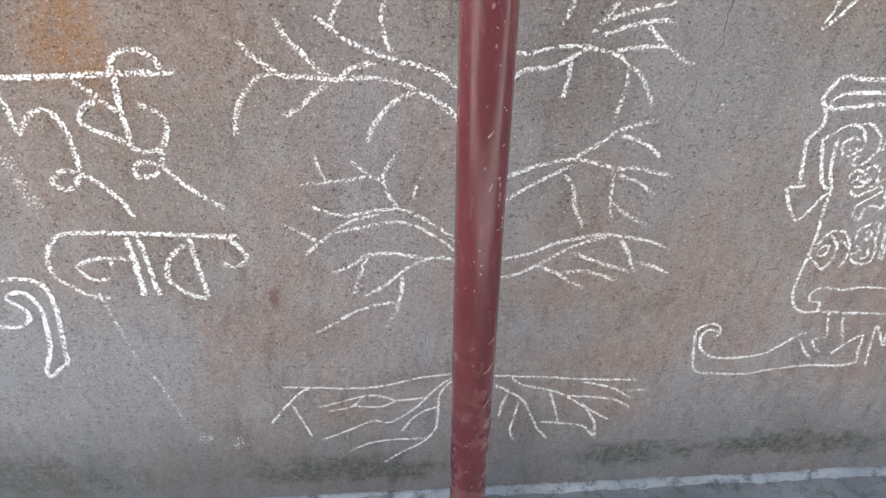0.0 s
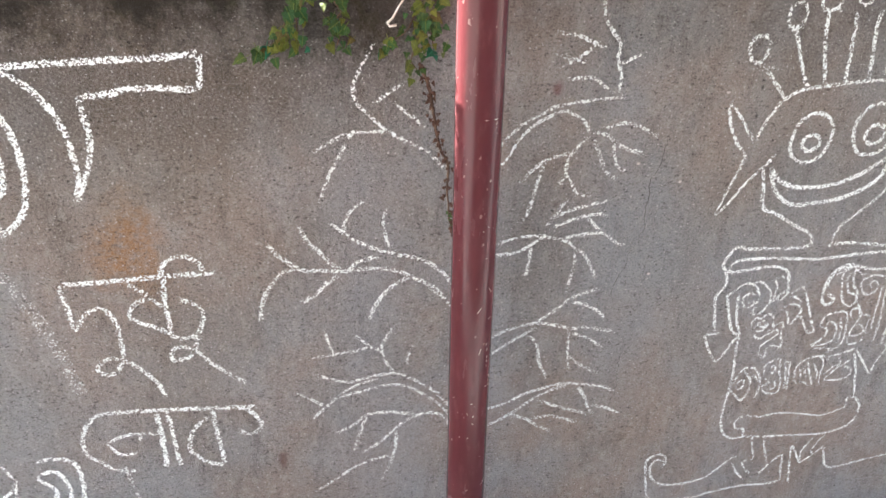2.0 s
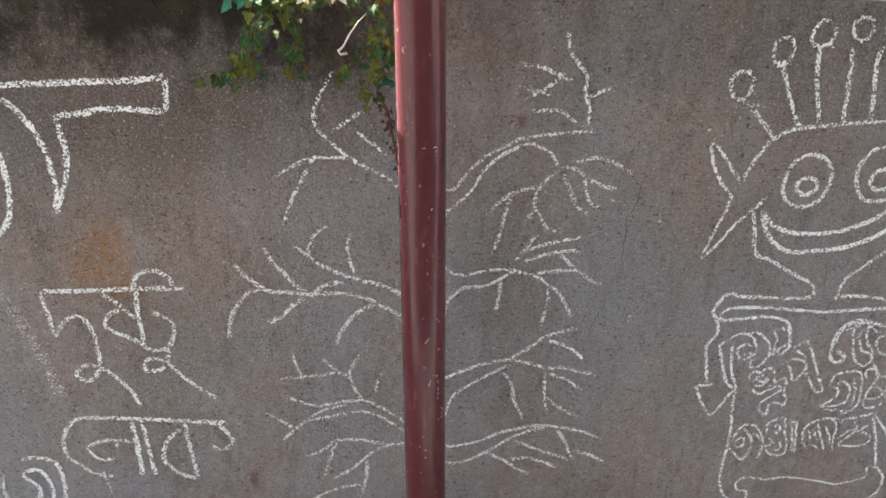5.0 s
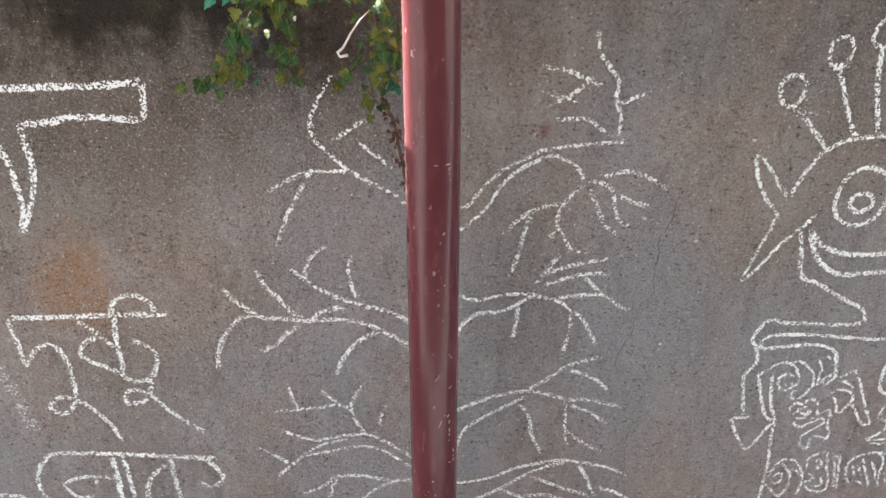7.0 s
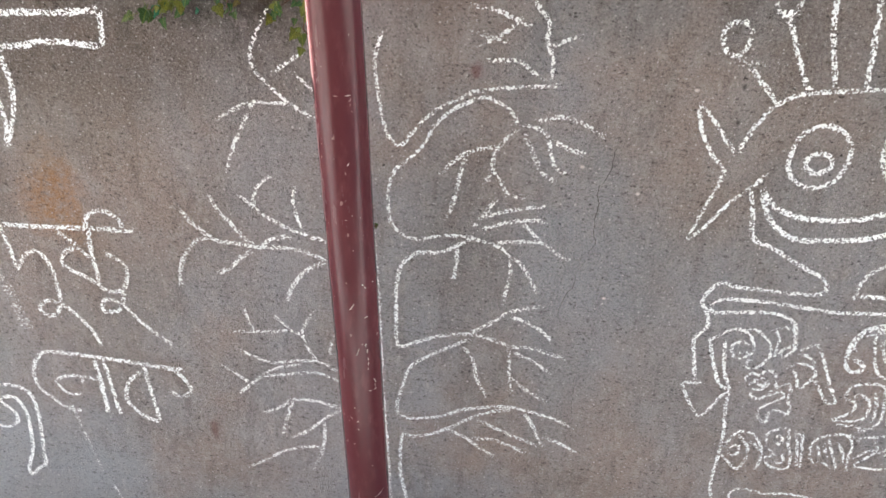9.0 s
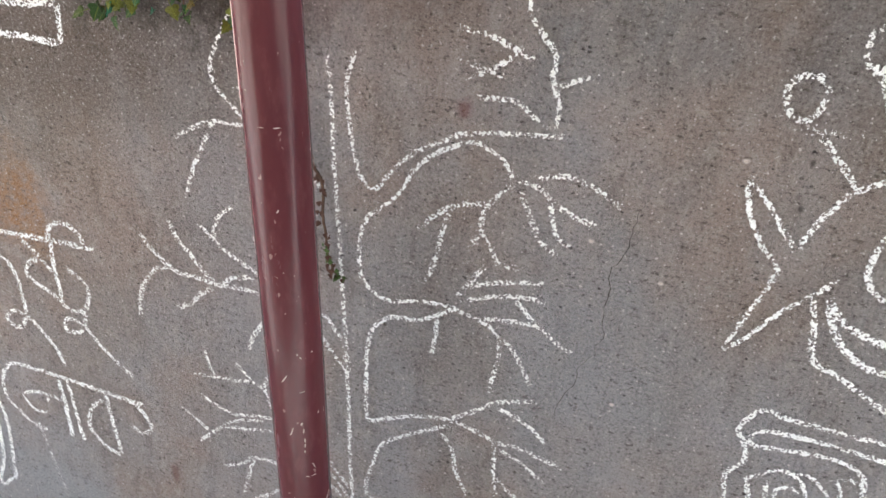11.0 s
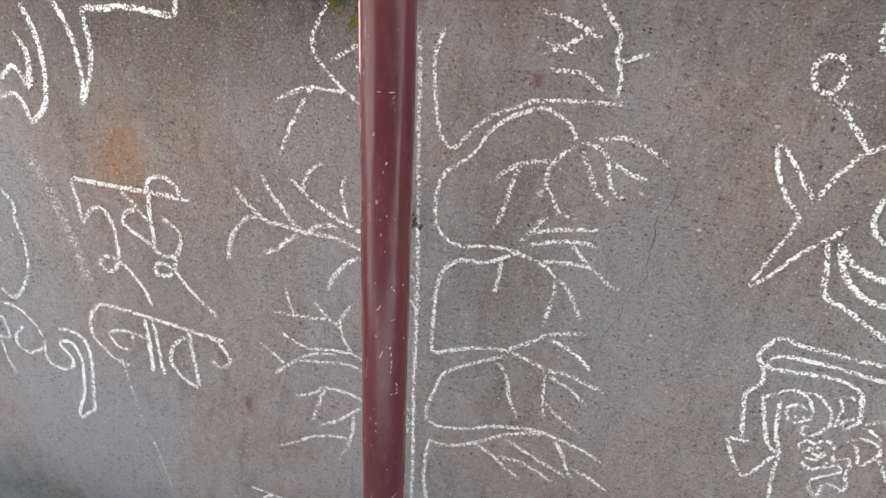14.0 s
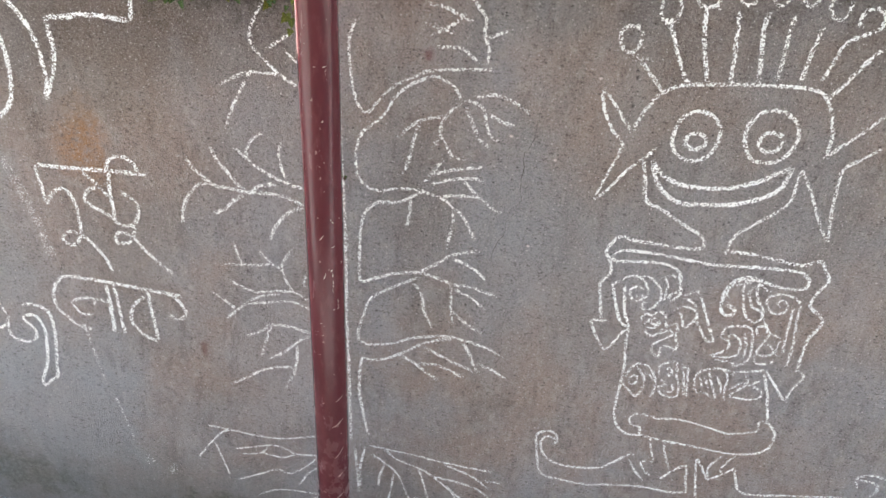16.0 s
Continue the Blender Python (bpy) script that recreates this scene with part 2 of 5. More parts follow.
def chalk():
    """White chalk caught on the grain of the wall: full at the middle of a stroke, broken at its edges."""
    m = Nodes("white_chalk", 1.0)
    m.colour(m.mix(m.noise(160, 2), (0.86, 0.85, 0.83), (0.95, 0.945, 0.93)))
    across = m.make("ShaderNodeSeparateXYZ")
    strip = m.make("ShaderNodeUVMap")
    strip.uv_map = "strip"
    m.link(strip.outputs[0], across.inputs[0])
    v = across.outputs["Y"]
    press = m.make("ShaderNodeAttribute")
    press.attribute_name = "press"
    body = m.math("SUBTRACT", 1.0, m.math("POWER", m.math("ABSOLUTE", v), 4.0))
    grain = m.math("ADD", m.math("MULTIPLY", m.noise(310, 2, 0.6), 0.95), m.math("MULTIPLY", m.noise(120, 2, 0.6), 0.05))
    cut = m.math("SUBTRACT", 0.66, m.math("MULTIPLY", m.math("MULTIPLY", press.outputs["Fac"], body), 0.285))
    alpha = m.ramp(m.math("SUBTRACT", grain, cut), -0.004, 0.008, 0.0, 1.0)
    m.link(alpha, m.bsdf.inputs["Alpha"])
    return m.mat


def leaf_stuff(name, joined, young=(0.190, 0.205, 0.032), old=(0.050, 0.110, 0.026), deep=(0.045, 0.130, 0.040)):
    """Waxy creeper leaves, from old dark green to young yellow-green, with a pale midrib."""
    m = Nodes(name, 0.45)
    m.bsdf.inputs["Specular IOR Level"].default_value = 0.3
    rnd = m.make("ShaderNodeNewGeometry").outputs["Random Per Island"] if joined else m.make("ShaderNodeObjectInfo").outputs["Random"]
    c = m.mix(m.ramp(rnd, 0.25, 0.60), old, young)
    c = m.mix(m.ramp(rnd, 0.72, 0.76), c, deep)
    c = m.mix(m.ramp(rnd, 0.93, 0.94), c, (0.16, 0.115, 0.03))
    if not joined:
        rib = m.math("ABSOLUTE", m.axis("X"))
        c = m.mix(m.ramp(rib, 0.05, 0.015, 0, 0.3), c, tuple(v * 2.2 for v in young))
        c = m.mix(m.ramp(m.noise(5, 4, 0.7), 0.45, 0.68, 0, 0.5), c, tuple(v * 0.45 for v in old))
        m.bump(m.noise(9, 3), 0.5, 0.06)
    m.colour(c)
    return m.mat


def plain(name, a, b, scale, rough=0.85, depth=0.002):
    m = Nodes(name, rough)
    m.colour(m.mix(m.ramp(m.noise(scale, 5, 0.6), 0.35, 0.65), a, b))
    m.bump(m.noise(scale * 6, 4), 0.4, depth)
    return m.mat


PLASTER = plaster()
COPING = coping()
FLOOR = concrete("floor_cement", (0.25, 0.26, 0.275), (0.095, 0.10, 0.105))
FILLET = concrete("mortar", (0.40, 0.425, 0.45), (0.075, 0.08, 0.085))
PAINT = paint()
CHALK = chalk()
LEAF = leaf_stuff("creeper_leaf", False)
TEAL = leaf_stuff("teal_creeper_leaf", False, (0.05, 0.26, 0.15), (0.02, 0.16, 0.08), (0.03, 0.20, 0.11))
FOLIAGE = leaf_stuff("creeper_foliage", True)
STEM = plain("dry_creeper_stem", (0.085, 0.045, 0.03), (0.16, 0.09, 0.055), 60)
DRY = plain("dry_leaf", (0.13, 0.060, 0.035), (0.075, 0.032, 0.024), 80)
# near-white colour for the twig and leaves that the sun strikes
SUNLIT_WHITE = plain("sunlit_white", (0.82, 0.80, 0.74), (0.66, 0.60, 0.50), 80)
MOSS = plain("moss", (0.05, 0.11, 0.02), (0.09, 0.13, 0.04), 150)
EARTH = plain("pale_earth", (0.18, 0.165, 0.145), (0.14, 0.128, 0.11), 1.5)
PLAIN_RENDER = plain("plain_render", (0.34, 0.33, 0.31), (0.28, 0.27, 0.25), 2.0)
GREY_PAINT = plain("grey_fence_paint", (0.30, 0.31, 0.32), (0.22, 0.23, 0.24), 6)
BUSH = plain("bush_leaf", (0.05, 0.10, 0.03), (0.10, 0.14, 0.05), 3)
BARK = plain("bark", (0.10, 0.075, 0.055), (0.16, 0.12, 0.09), 14)


# ---- helpers ----
def part(name, bm, material, parent=None, label="", smooth=False):
    mesh = bpy.data.meshes.new(name)
    bm.to_mesh(mesh)
    bm.free()
    mesh.materials.append(material)
    if smooth:
        mesh.polygons.foreach_set("use_smooth", [True] * len(mesh.polygons))
    ob = new(name, mesh)
    ob.parent = parent
    return tagged(ob, label=label)


def box(bm, x0, x1, y0, y1, z0, z1, bevel=0.0):
    made = bmesh.ops.create_cube(bm, size=1.0)["verts"]
    bmesh.ops.scale(bm, vec=(x1 - x0, y1 - y0, z1 - z0), verts=made)
    bmesh.ops.translate(bm, vec=((x0 + x1) / 2, (y0 + y1) / 2, (z0 + z1) / 2), verts=made)
    if bevel:
        bmesh.ops.bevel(bm, geom=list({e for v in made for e in v.link_edges}), offset=bevel, segments=2, affect="EDGES")


def profile(bm, xs, ring):
    """A long body along x; ring(x) gives its closed outline as (y, z) pairs."""
    rows = [[bm.verts.new((x, y, z)) for y, z in ring(x)] for x in xs]
    for a, b in zip(rows, rows[1:]):
        for i in range(len(a)):
            j = (i + 1) % len(a)
            bm.faces.new((a[i], b[i], b[j], a[j]))
    bm.faces.new(rows[0])
    bm.faces.new(rows[-1][::-1])
    bmesh.ops.recalc_face_normals(bm, faces=bm.faces)


def tube(bm, points, radii, sides=8):
    points = [Vector(p) for p in points]
    rows = []
    for i, p in enumerate(points):
        way = (points[min(i + 1, len(points) - 1)] - points[max(i - 1, 0)]).normalized()
        side = way.orthogonal().normalized()
        up = way.cross(side)
        r = radii[i] if isinstance(radii, (list, tuple)) else radii
        rows.append([bm.verts.new(p + r * (math.cos(a) * side + math.sin(a) * up)) for a in (2 * math.pi * k / sides for k in range(sides))])
    for a, b in zip(rows, rows[1:]):
        turn = min(range(sides), key=lambda s: sum((a[k].co - b[(k + s) % sides].co).length for k in range(sides)))
        for k in range(sides):
            n = (k + 1) % sides
            bm.faces.new((a[k], a[n], b[(n + turn) % sides], b[(k + turn) % sides]))
    bm.faces.new(rows[0][::-1])
    bm.faces.new(rows[-1])
    bmesh.ops.recalc_face_normals(bm, faces=bm.faces)


def spline(points, step, closed=False):
    """Points along a smooth line through the given ones, about a step apart."""
    p = [Vector(q) for q in points]
    n = len(p)
    if n == 2 and not closed:
        p = [p[0], (p[0] + p[1]) / 2, p[1]]
        n = 3
    pick = (lambda i: p[i % n]) if closed else (lambda i: p[max(0, min(n - 1, i))])
    out = []
    for i in range(n if closed else n - 1):
        a, b, c, d = pick(i - 1), pick(i), pick(i + 1), pick(i + 2)
        k = max(2, int((c - b).length / step))
        for j in range(k):
            t = j / k
            out.append(0.5 * (2 * b + (c - a) * t + (2 * a - 5 * b + 4 * c - d) * t * t + (3 * b - a - 3 * c + d) * t ** 3))
    out.append(p[0].copy() if closed else p[-1].copy())
    return out


# ---- structure ----
rough = random.Random(4)
JOINT = 0.585
WALL_X = sorted([-4.0, -2.5, -1.5] + [-1.2 + 0.0125 * i for i in range(233)] + [JOINT - 0.005, JOINT - 0.002, JOINT + 0.002, JOINT + 0.005] + [2.0, 3.0, 4.5])


def wall_ring(x):
    worn = 0.0018 * noise.noise((x * 7, 0, 3)) + 0.0016 * noise.noise((x * 43, 4, 3)) + 0.001 * noise.noise((x * 2.3, 1, 0))
    worn -= 0.006 if abs(x - JOINT) < 0.003 else 0.0
    chip = 0.006 * max(0.0, noise.noise((x * 17, 2, 7)) - 0.25)
    return ((0.0, -0.30), (0.0, 1.497 + worn - 2 * chip), (0.002 + chip, 1.500 + worn - chip), (0.007 + chip, 1.502 + worn), (0.11, 1.505 + worn),
            (0.185, 1.499 + worn), (0.2, 1.488 + worn), (0.2, -0.30))


bm = bmesh.new()
profile(bm, WALL_X, wall_ring)
wall = part("wall_north", bm, PLASTER)
wall.data.materials.append(COPING)
for f in wall.data.polygons:
    if f.normal.z > 0.25 and f.center.z > 1.4:
        f.material_index = 1
tagged(wall, "weathered brown-grey cement rendered boundary wall, damp-stained along its top", "wall", kind="structure")

bm = bmesh.new()
box(bm, -4.0, 6.0, -3.3, 0.0, -0.30, 0.0)
tagged(part("floor", bm, FLOOR), "grey cement walkway floor along the foot of the wall", "floor", kind="structure")

bm = bmesh.new()


def fillet_ring(x):
    w = 0.011 + 0.006 * noise.noise((x * 6, 3, 1)) + 0.006 * noise.noise((x * 33, 3, 1))
    h = 0.012 + 0.006 * noise.noise((x * 5, 8, 1)) + 0.006 * noise.noise((x * 41, 1, 5))
    return ((0.004, -0.01), (0.004, h), (-0.004, h + 0.001), (-0.4 * w - 0.004, h * 0.86), (-w - 0.004, h * 0.35), (-w - 0.010, -0.01))


profile(bm, WALL_X, fillet_ring)
tagged(part("trim", bm, FILLET, smooth=True), "pale worn mortar fillet between wall and floor", "mortar joint", kind="structure")

bm = bmesh.new()
for cx, cy, s in ((0.0, 0.0, 400.0),):
    bmesh.ops.create_grid(bm, x_segments=8, y_segments=8, size=s)
bmesh.ops.translate(bm, vec=(0, 0, -0.12), verts=bm.verts)
tagged(part("ground", bm, EARTH), "pale dry open ground beyond the wall", "ground", kind="structure")

# unseen wall, added to close the south side and darken the post's reflections
bm = bmesh.new()
box(bm, -3.2, 4.2, -3.6, -3.3, -0.3, 2.75)
tagged(part("wall_south", bm, PLAIN_RENDER), "plain unseen wall added across the walkway to darken reflections", "wall", kind="structure")

# unseen roof slab, its ends set by the light wanted on wall and post
bm = bmesh.new()
box(bm, -3.2, 4.2, -3.6, -0.05, 2.75, 2.87)
tagged(part("ceiling", bm, PLAIN_RENDER), "plain unseen roof slab over the post, added to shade the walkway", "ceiling", kind="structure")

# ---- painted post ----
POST_R = 0.0344


def post_at(z):
    return Vector((0.2132 - 0.02806 * z, -0.1242 - 0.0069 * z, z))


bm = bmesh.new()
levels = [-0.05 + 0.025 * i for i in range(113)]
rows = []
for z in levels:
    c = post_at(z)
    dent = [0.0006 * noise.noise((math.cos(a) * 1.5, math.sin(a) * 1.5, z * 7)) for a in (2 * math.pi * k / 40 for k in range(40))]
    rows.append([bm.verts.new(c + Vector((math.cos(2 * math.pi * k / 40), math.sin(2 * math.pi * k / 40), 0)) * (POST_R + dent[k])) for k in range(40)])
for a, b in zip(rows, rows[1:]):
    for k in range(40):
        bm.faces.new((a[k], a[(k + 1) % 40], b[(k + 1) % 40], b[k]))
bm.faces.new(rows[0][::-1])
bm.faces.new(rows[-1])
post = part("post", bm, PAINT, smooth=True)
tagged(post, "round steel post in scratched red oxide paint before the wall", "post")


class Chalk:
    """One part of a drawing: soft strips lying on the wall's face."""
    lift = 0

    def __init__(self, thing, name, width, press):
        self.thing, self.name, self.width, self.press, self.bm = thing, name, width, press + 0.03, bmesh.new()
        self.uv = self.bm.loops.layers.uv.new("strip")
        self.power = self.bm.verts.layers.float.new("press")

    def strip(self, line):
        Chalk.lift = (Chalk.lift + 1) % 24
        y, far, rows = -0.0008 - 0.00004 * Chalk.lift, 0.0, []
        whole = sum((b - a).length for a, b in zip(line, line[1:]))
        for i, p in enumerate(line):
            a, b = line[max(i - 1, 0)], line[min(i + 1, len(line) - 1)]
            way = (b - a).normalized() if (b - a).length > 1e-7 else Vector((1, 0))
            side = Vector((-way.y, way.x))
            far += (p - line[i - 1]).length if i else 0.0
            w = 0.465 * self.width * (1.0 + 0.22 * noise.noise((p.x * 40, p.y * 40, 1)) + 0.15 * noise.noise((p.x * 150, p.y * 150, 5)))
            sway = side * 0.0011 * noise.noise((p.x * 90, p.y * 90, 9))
            power = self.press * (1.0 + 0.22 * noise.noise((p.x * 22, p.y * 22, 3))) * min(1.0, 0.55 + min(far, whole - far) / 0.03)
            pair = []
            for v in (-1.0, 1.0):
                q = p + sway + side * w * v
                vert = self.bm.verts.new((q.x, y, q.y))
                vert[self.power] = power
                pair.append((vert, v))
            rows.append((far, pair))
        for (fa, a), (fb, b) in zip(rows, rows[1:]):
            face = self.bm.faces.new((a[0][0], b[0][0], b[1][0], a[1][0]))
            for loop, uv in zip(face.loops, ((fa, -1.0), (fb, -1.0), (fb, 1.0), (fa, 1.0))):
                loop[self.uv].uv = uv

    def line(self, *points):
        self.strip(spline([Vector((x / 100, z / 100)) for x, z in points], 0.006))

    def oval(self, x, z, rx, rz):
        ring = [Vector(((x + rx * math.cos(a)) / 100, (z + rz * math.sin(a)) / 100)) for a in (2 * math.pi * k / 10 + 0.4 for k in range(10))]
        self.strip(spline([p * (1 + 0.004 * noise.noise((p.x * 30, p.y * 30, 2))) for p in ring], 0.005, True))

    def done(self):
        ob = part(self.name, self.bm, CHALK, self.thing)
        ob.visible_shadow = False



# ---- chalk on the wall (centimetres along and up) ----
word_top = tagged(new("chalk_word"), "hand-written chalk word দুষ্ট under a rust stain on the wall", "chalk writing")
c = Chalk(word_top, "headline", 0.012, 0.62)
c.line((-45.9, 99.8), (-38.5, 99.9), (-30, 100.3), (-21.7, 100.5))
c.done()
c = Chalk(word_top, "letter", 0.011, 0.6)
c.line((-45.9, 99.8), (-45.2, 95.5), (-44.7, 91.2), (-43, 93.8), (-40.4, 95.2), (-38.8, 93.5), (-38.1, 90.3), (-38, 86.5), (-38.1, 84.6))
c.line((-38.1, 84.6), (-39.9, 85.2), (-41.8, 84.3), (-42.5, 83), (-41.3, 81.9), (-39.5, 82.3), (-38, 84.5), (-35.5, 82.3), (-33.2, 79.2), (-32.1, 76))
c.done()
c = Chalk(word_top, "letter", 0.011, 0.6)
c.line((-35.7, 99.3), (-33.8, 97.9), (-32.2, 96.3), (-30.7, 94.5))
c.line((-32.2, 96.3), (-34.3, 95.8), (-35.9, 94.1), (-35.4, 92.3), (-31.9, 90.6), (-29.3, 88.5), (-26.6, 88.3), (-25, 90.1), (-24.4, 93), (-25.8, 94.8), (-28, 95.8))
c.line((-29.8, 100.6), (-30.2, 96.5), (-30, 92.3), (-29.8, 89.4))
c.done()
c = Chalk(word_top, "curl", 0.011, 0.6)
c.line((-30.3, 100.3), (-29.9, 102), (-28.2, 103.6), (-25.9, 103.6), (-24.2, 102.3), (-23.5, 100.8), (-21.9, 100.2))
c.done()
c = Chalk(word_top, "vowel_sign", 0.01, 0.6)
c.line((-25.6, 88.7), (-26.4, 85.8), (-27.7, 84.2), (-30.2, 83.9), (-29.8, 86.3), (-28.1, 86.3), (-26.4, 85.5), (-24, 82.7), (-20.7, 79.6), (-18.4, 77.8))
c.done()
word_low = tagged(new("chalk_word"), "hand-written chalk word লোক with a looping headline on the wall", "chalk writing")
c = Chalk(word_low, "headline", 0.011, 0.6)
c.line((-16.9, 72.5), (-23.4, 72.8), (-31.8, 73.4), (-40.2, 73.8), (-44.1, 73.5), (-46.1, 71.4), (-47.3, 68), (-46.9, 64.8), (-44.8, 62.9), (-42.6, 60.9), (-39.4, 60.4))
c.done()
c = Chalk(word_low, "letter", 0.009, 0.6)
c.line((-37.9, 66.9), (-37.5, 68.3), (-38.5, 68.7), (-40.7, 68.4), (-43.1, 67), (-42, 64.9), (-40.5, 64.1), (-38.4, 64.7))
c.line((-37.8, 68.5), (-36.1, 68.7), (-34.8, 67.8))
c.done()
c = Chalk(word_low, "stem", 0.013, 0.68)
c.line((-34.3, 72.9), (-34.1, 69.9), (-34, 66.4), (-33.9, 62.7), (-34, 60.5))
c.done()
c = Chalk(word_low, "stem", 0.011, 0.6)
c.line((-32.5, 73.2), (-32.1, 68.7), (-31.9, 64.5), (-31.5, 60.4))
c.done()
c = Chalk(word_low, "letter", 0.011, 0.62)
c.line((-24.8, 73), (-24.5, 68.4), (-24.1, 64.2), (-23.8, 59.8), (-25.9, 60.2), (-27.9, 61.6), (-29.4, 63.8), (-29.1, 66.8), (-27.4, 69.7), (-24.9, 71.5))
c.done()
c = Chalk(word_low, "curl", 0.011, 0.6)
c.line((-23.8, 72.6), (-19.5, 72.3), (-17.2, 70.1), (-16.4, 68.1), (-17.7, 66.4), (-19.5, 66.5), (-20.8, 67.5))
c.done()
flourish = tagged(new("chalk_flourish"), "double-lined white chalk flourish low on the cement wall", "chalk drawing")
c = Chalk(flourish, "outline", 0.011, 0.66)
c.line((-55.6, 64.6), (-53.4, 64.9), (-50.5, 64.4), (-49.1, 62.7), (-48.7, 58.9), (-49.2, 53.7), (-50, 48.2), (-50.3, 45.1), (-52.2, 43.6), (-54, 41.6), (-54.3, 43.4), (-53.5, 45.6), (-52.1, 49.1), (-51.4, 53.8), (-51.1, 57.7), (-51.7, 60.3), (-53, 62), (-54.8, 61.7), (-56, 60.7), (-54, 58.5), (-53.4, 56.5), (-54.6, 54.9), (-56.7, 54.1), (-58.7, 54.8))
c.done()
c = Chalk(flourish, "curl", 0.01, 0.6)
c.line((-68.9, 67.6), (-64.9, 67.2), (-61.5, 64.6), (-59.7, 60.9))
c.line((-60, 58.7), (-63.7, 56.3), (-66.8, 57), (-66.9, 59.9), (-64.5, 62.6))
c.line((-59.4, 61.4), (-60.1, 58.4), (-59.8, 55.2), (-58.2, 54.2))
c.done()
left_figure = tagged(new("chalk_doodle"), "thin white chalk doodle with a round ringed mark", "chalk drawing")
c = Chalk(left_figure, "outline", 0.01, 0.55)
c.line((-68, 101), (-63.5, 95.9), (-60, 91.6), (-60.4, 88.6), (-59.4, 84.1), (-59.5, 79.1), (-61.3, 74), (-65, 69.6), (-67.8, 71.4), (-72.1, 76))
c.done()
c = Chalk(left_figure, "eye", 0.009, 0.6)
c.line((-71.3, 91.2), (-67.2, 89.2), (-65.5, 85.4), (-65.3, 82.4), (-68.8, 78.9), (-72.7, 76.7), (-76, 77.1))
c.line((-71.7, 87.5), (-68.9, 87.8), (-66.7, 85.7), (-69.2, 81.9), (-71.7, 82.9), (-72.9, 84.3))
c.done()
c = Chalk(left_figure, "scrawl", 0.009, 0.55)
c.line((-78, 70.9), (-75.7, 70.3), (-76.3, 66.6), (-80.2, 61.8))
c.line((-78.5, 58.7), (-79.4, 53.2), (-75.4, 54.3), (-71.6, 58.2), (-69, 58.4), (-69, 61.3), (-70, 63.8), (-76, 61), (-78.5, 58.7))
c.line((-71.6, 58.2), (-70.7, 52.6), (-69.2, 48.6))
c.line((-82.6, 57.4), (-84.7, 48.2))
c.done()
left_word = tagged(new("chalk_petals"), "thick white chalk curls with pointed petals on the wall", "chalk drawing")
c = Chalk(left_word, "outline", 0.013, 0.7)
c.line((-49.7, 129.3), (-48, 125.6), (-47.2, 120.9), (-47.4, 116.2), (-48.7, 112.1), (-52, 108.7))
c.done()
c = Chalk(left_word, "petal", 0.011, 0.62)
c.line((-51.9, 108.6), (-52.2, 110.1), (-53.4, 113), (-55.3, 113.7), (-57.3, 112.6), (-57.8, 114.8), (-59.6, 114.2), (-60.5, 111.5), (-62.1, 110.8), (-64.2, 112.3))
c.line((-52.5, 124.2), (-50.3, 121.8), (-50, 118.2), (-51.2, 115.1), (-52.2, 117.3), (-53.9, 118.5), (-56.6, 116.1), (-58.8, 118.1), (-62.1, 118.6))
c.done()
c = Chalk(left_word, "petal", 0.011, 0.6)
c.line((-50.8, 123), (-50.3, 120.3), (-50.6, 117.5), (-52.1, 115.2))
c.done()
left_sign = tagged(new("chalk_sign"), "thick double-lined white chalk sign below the damp stain", "chalk drawing")
c = Chalk(left_sign, "band", 0.013, 0.68)
c.line((-48.4, 134.4), (-41.2, 134.9), (-33.4, 135.3), (-25.4, 135.7), (-20.9, 136.2))
c.line((-20.9, 136.2), (-20.9, 133.4), (-21.3, 130.9))
c.line((-21.3, 130.9), (-25.8, 131.2), (-30.7, 131.2), (-34, 130.5), (-38, 130))
c.done()
c = Chalk(left_sign, "hook", 0.012, 0.66)
c.line((-38, 130), (-37.6, 127.1), (-37.3, 123.4), (-38.3, 119.3), (-40.6, 114.1))
c.line((-48.4, 134.4), (-44.7, 132), (-41.5, 127.6), (-40.2, 122.6), (-39.9, 117.4), (-40.8, 114.1))
c.done()
thin_line = tagged(new("chalk_line"), "faint rubbed chalk line slanting down the wall", "chalk line")
c = Chalk(thin_line, "line", 0.024, 0.2)
c.line((-54.6, 103.5), (-52.4, 99.2), (-49.2, 91.8), (-47.2, 84.5), (-45.8, 78.5))
c.done()
c = Chalk(thin_line, "smudge", 0.03, 0.3)
c.line((-30.9, 23.4), (-29.4, 21.5))
c.line((-25, 22.6), (-23.1, 19.2))
c.done()
c = Chalk(thin_line, "line", 0.008, 0.36)
c.line((-41.2, 61.5), (-40.2, 56.6), (-39.2, 50.4), (-38, 44.9))
c.line((-36.9, 42.3), (-35.6, 38.4), (-34.4, 33.6), (-33.2, 28.2))
c.done()
tree = tagged(new("chalk_tree"), "white chalk tree with forked twigs and spreading roots behind the post", "chalk drawing")
c = Chalk(tree, "twig", 0.008, 0.5)
c.line((4.3, 137.6), (2.3, 133.9), (1.2, 131.2), (1.5, 128.8), (3.6, 126.6), (6.5, 124), (9.3, 122.3), (13.3, 120.1), (16.2, 116.9))
c.line((-5.2, 120.8), (-1.9, 122.7), (1.3, 123.9), (3.6, 123.9), (6.7, 123.8))
c.line((1, 123.7), (-1.1, 120.1), (-2.8, 116.7), (-4.5, 112.1))
c.line((3.6, 127.8), (6.4, 129.9), (9.6, 132))
c.line((6.9, 128.9), (9.7, 126.7), (12.7, 124.4))
c.done()
c = Chalk(tree, "branch", 0.009, 0.54)
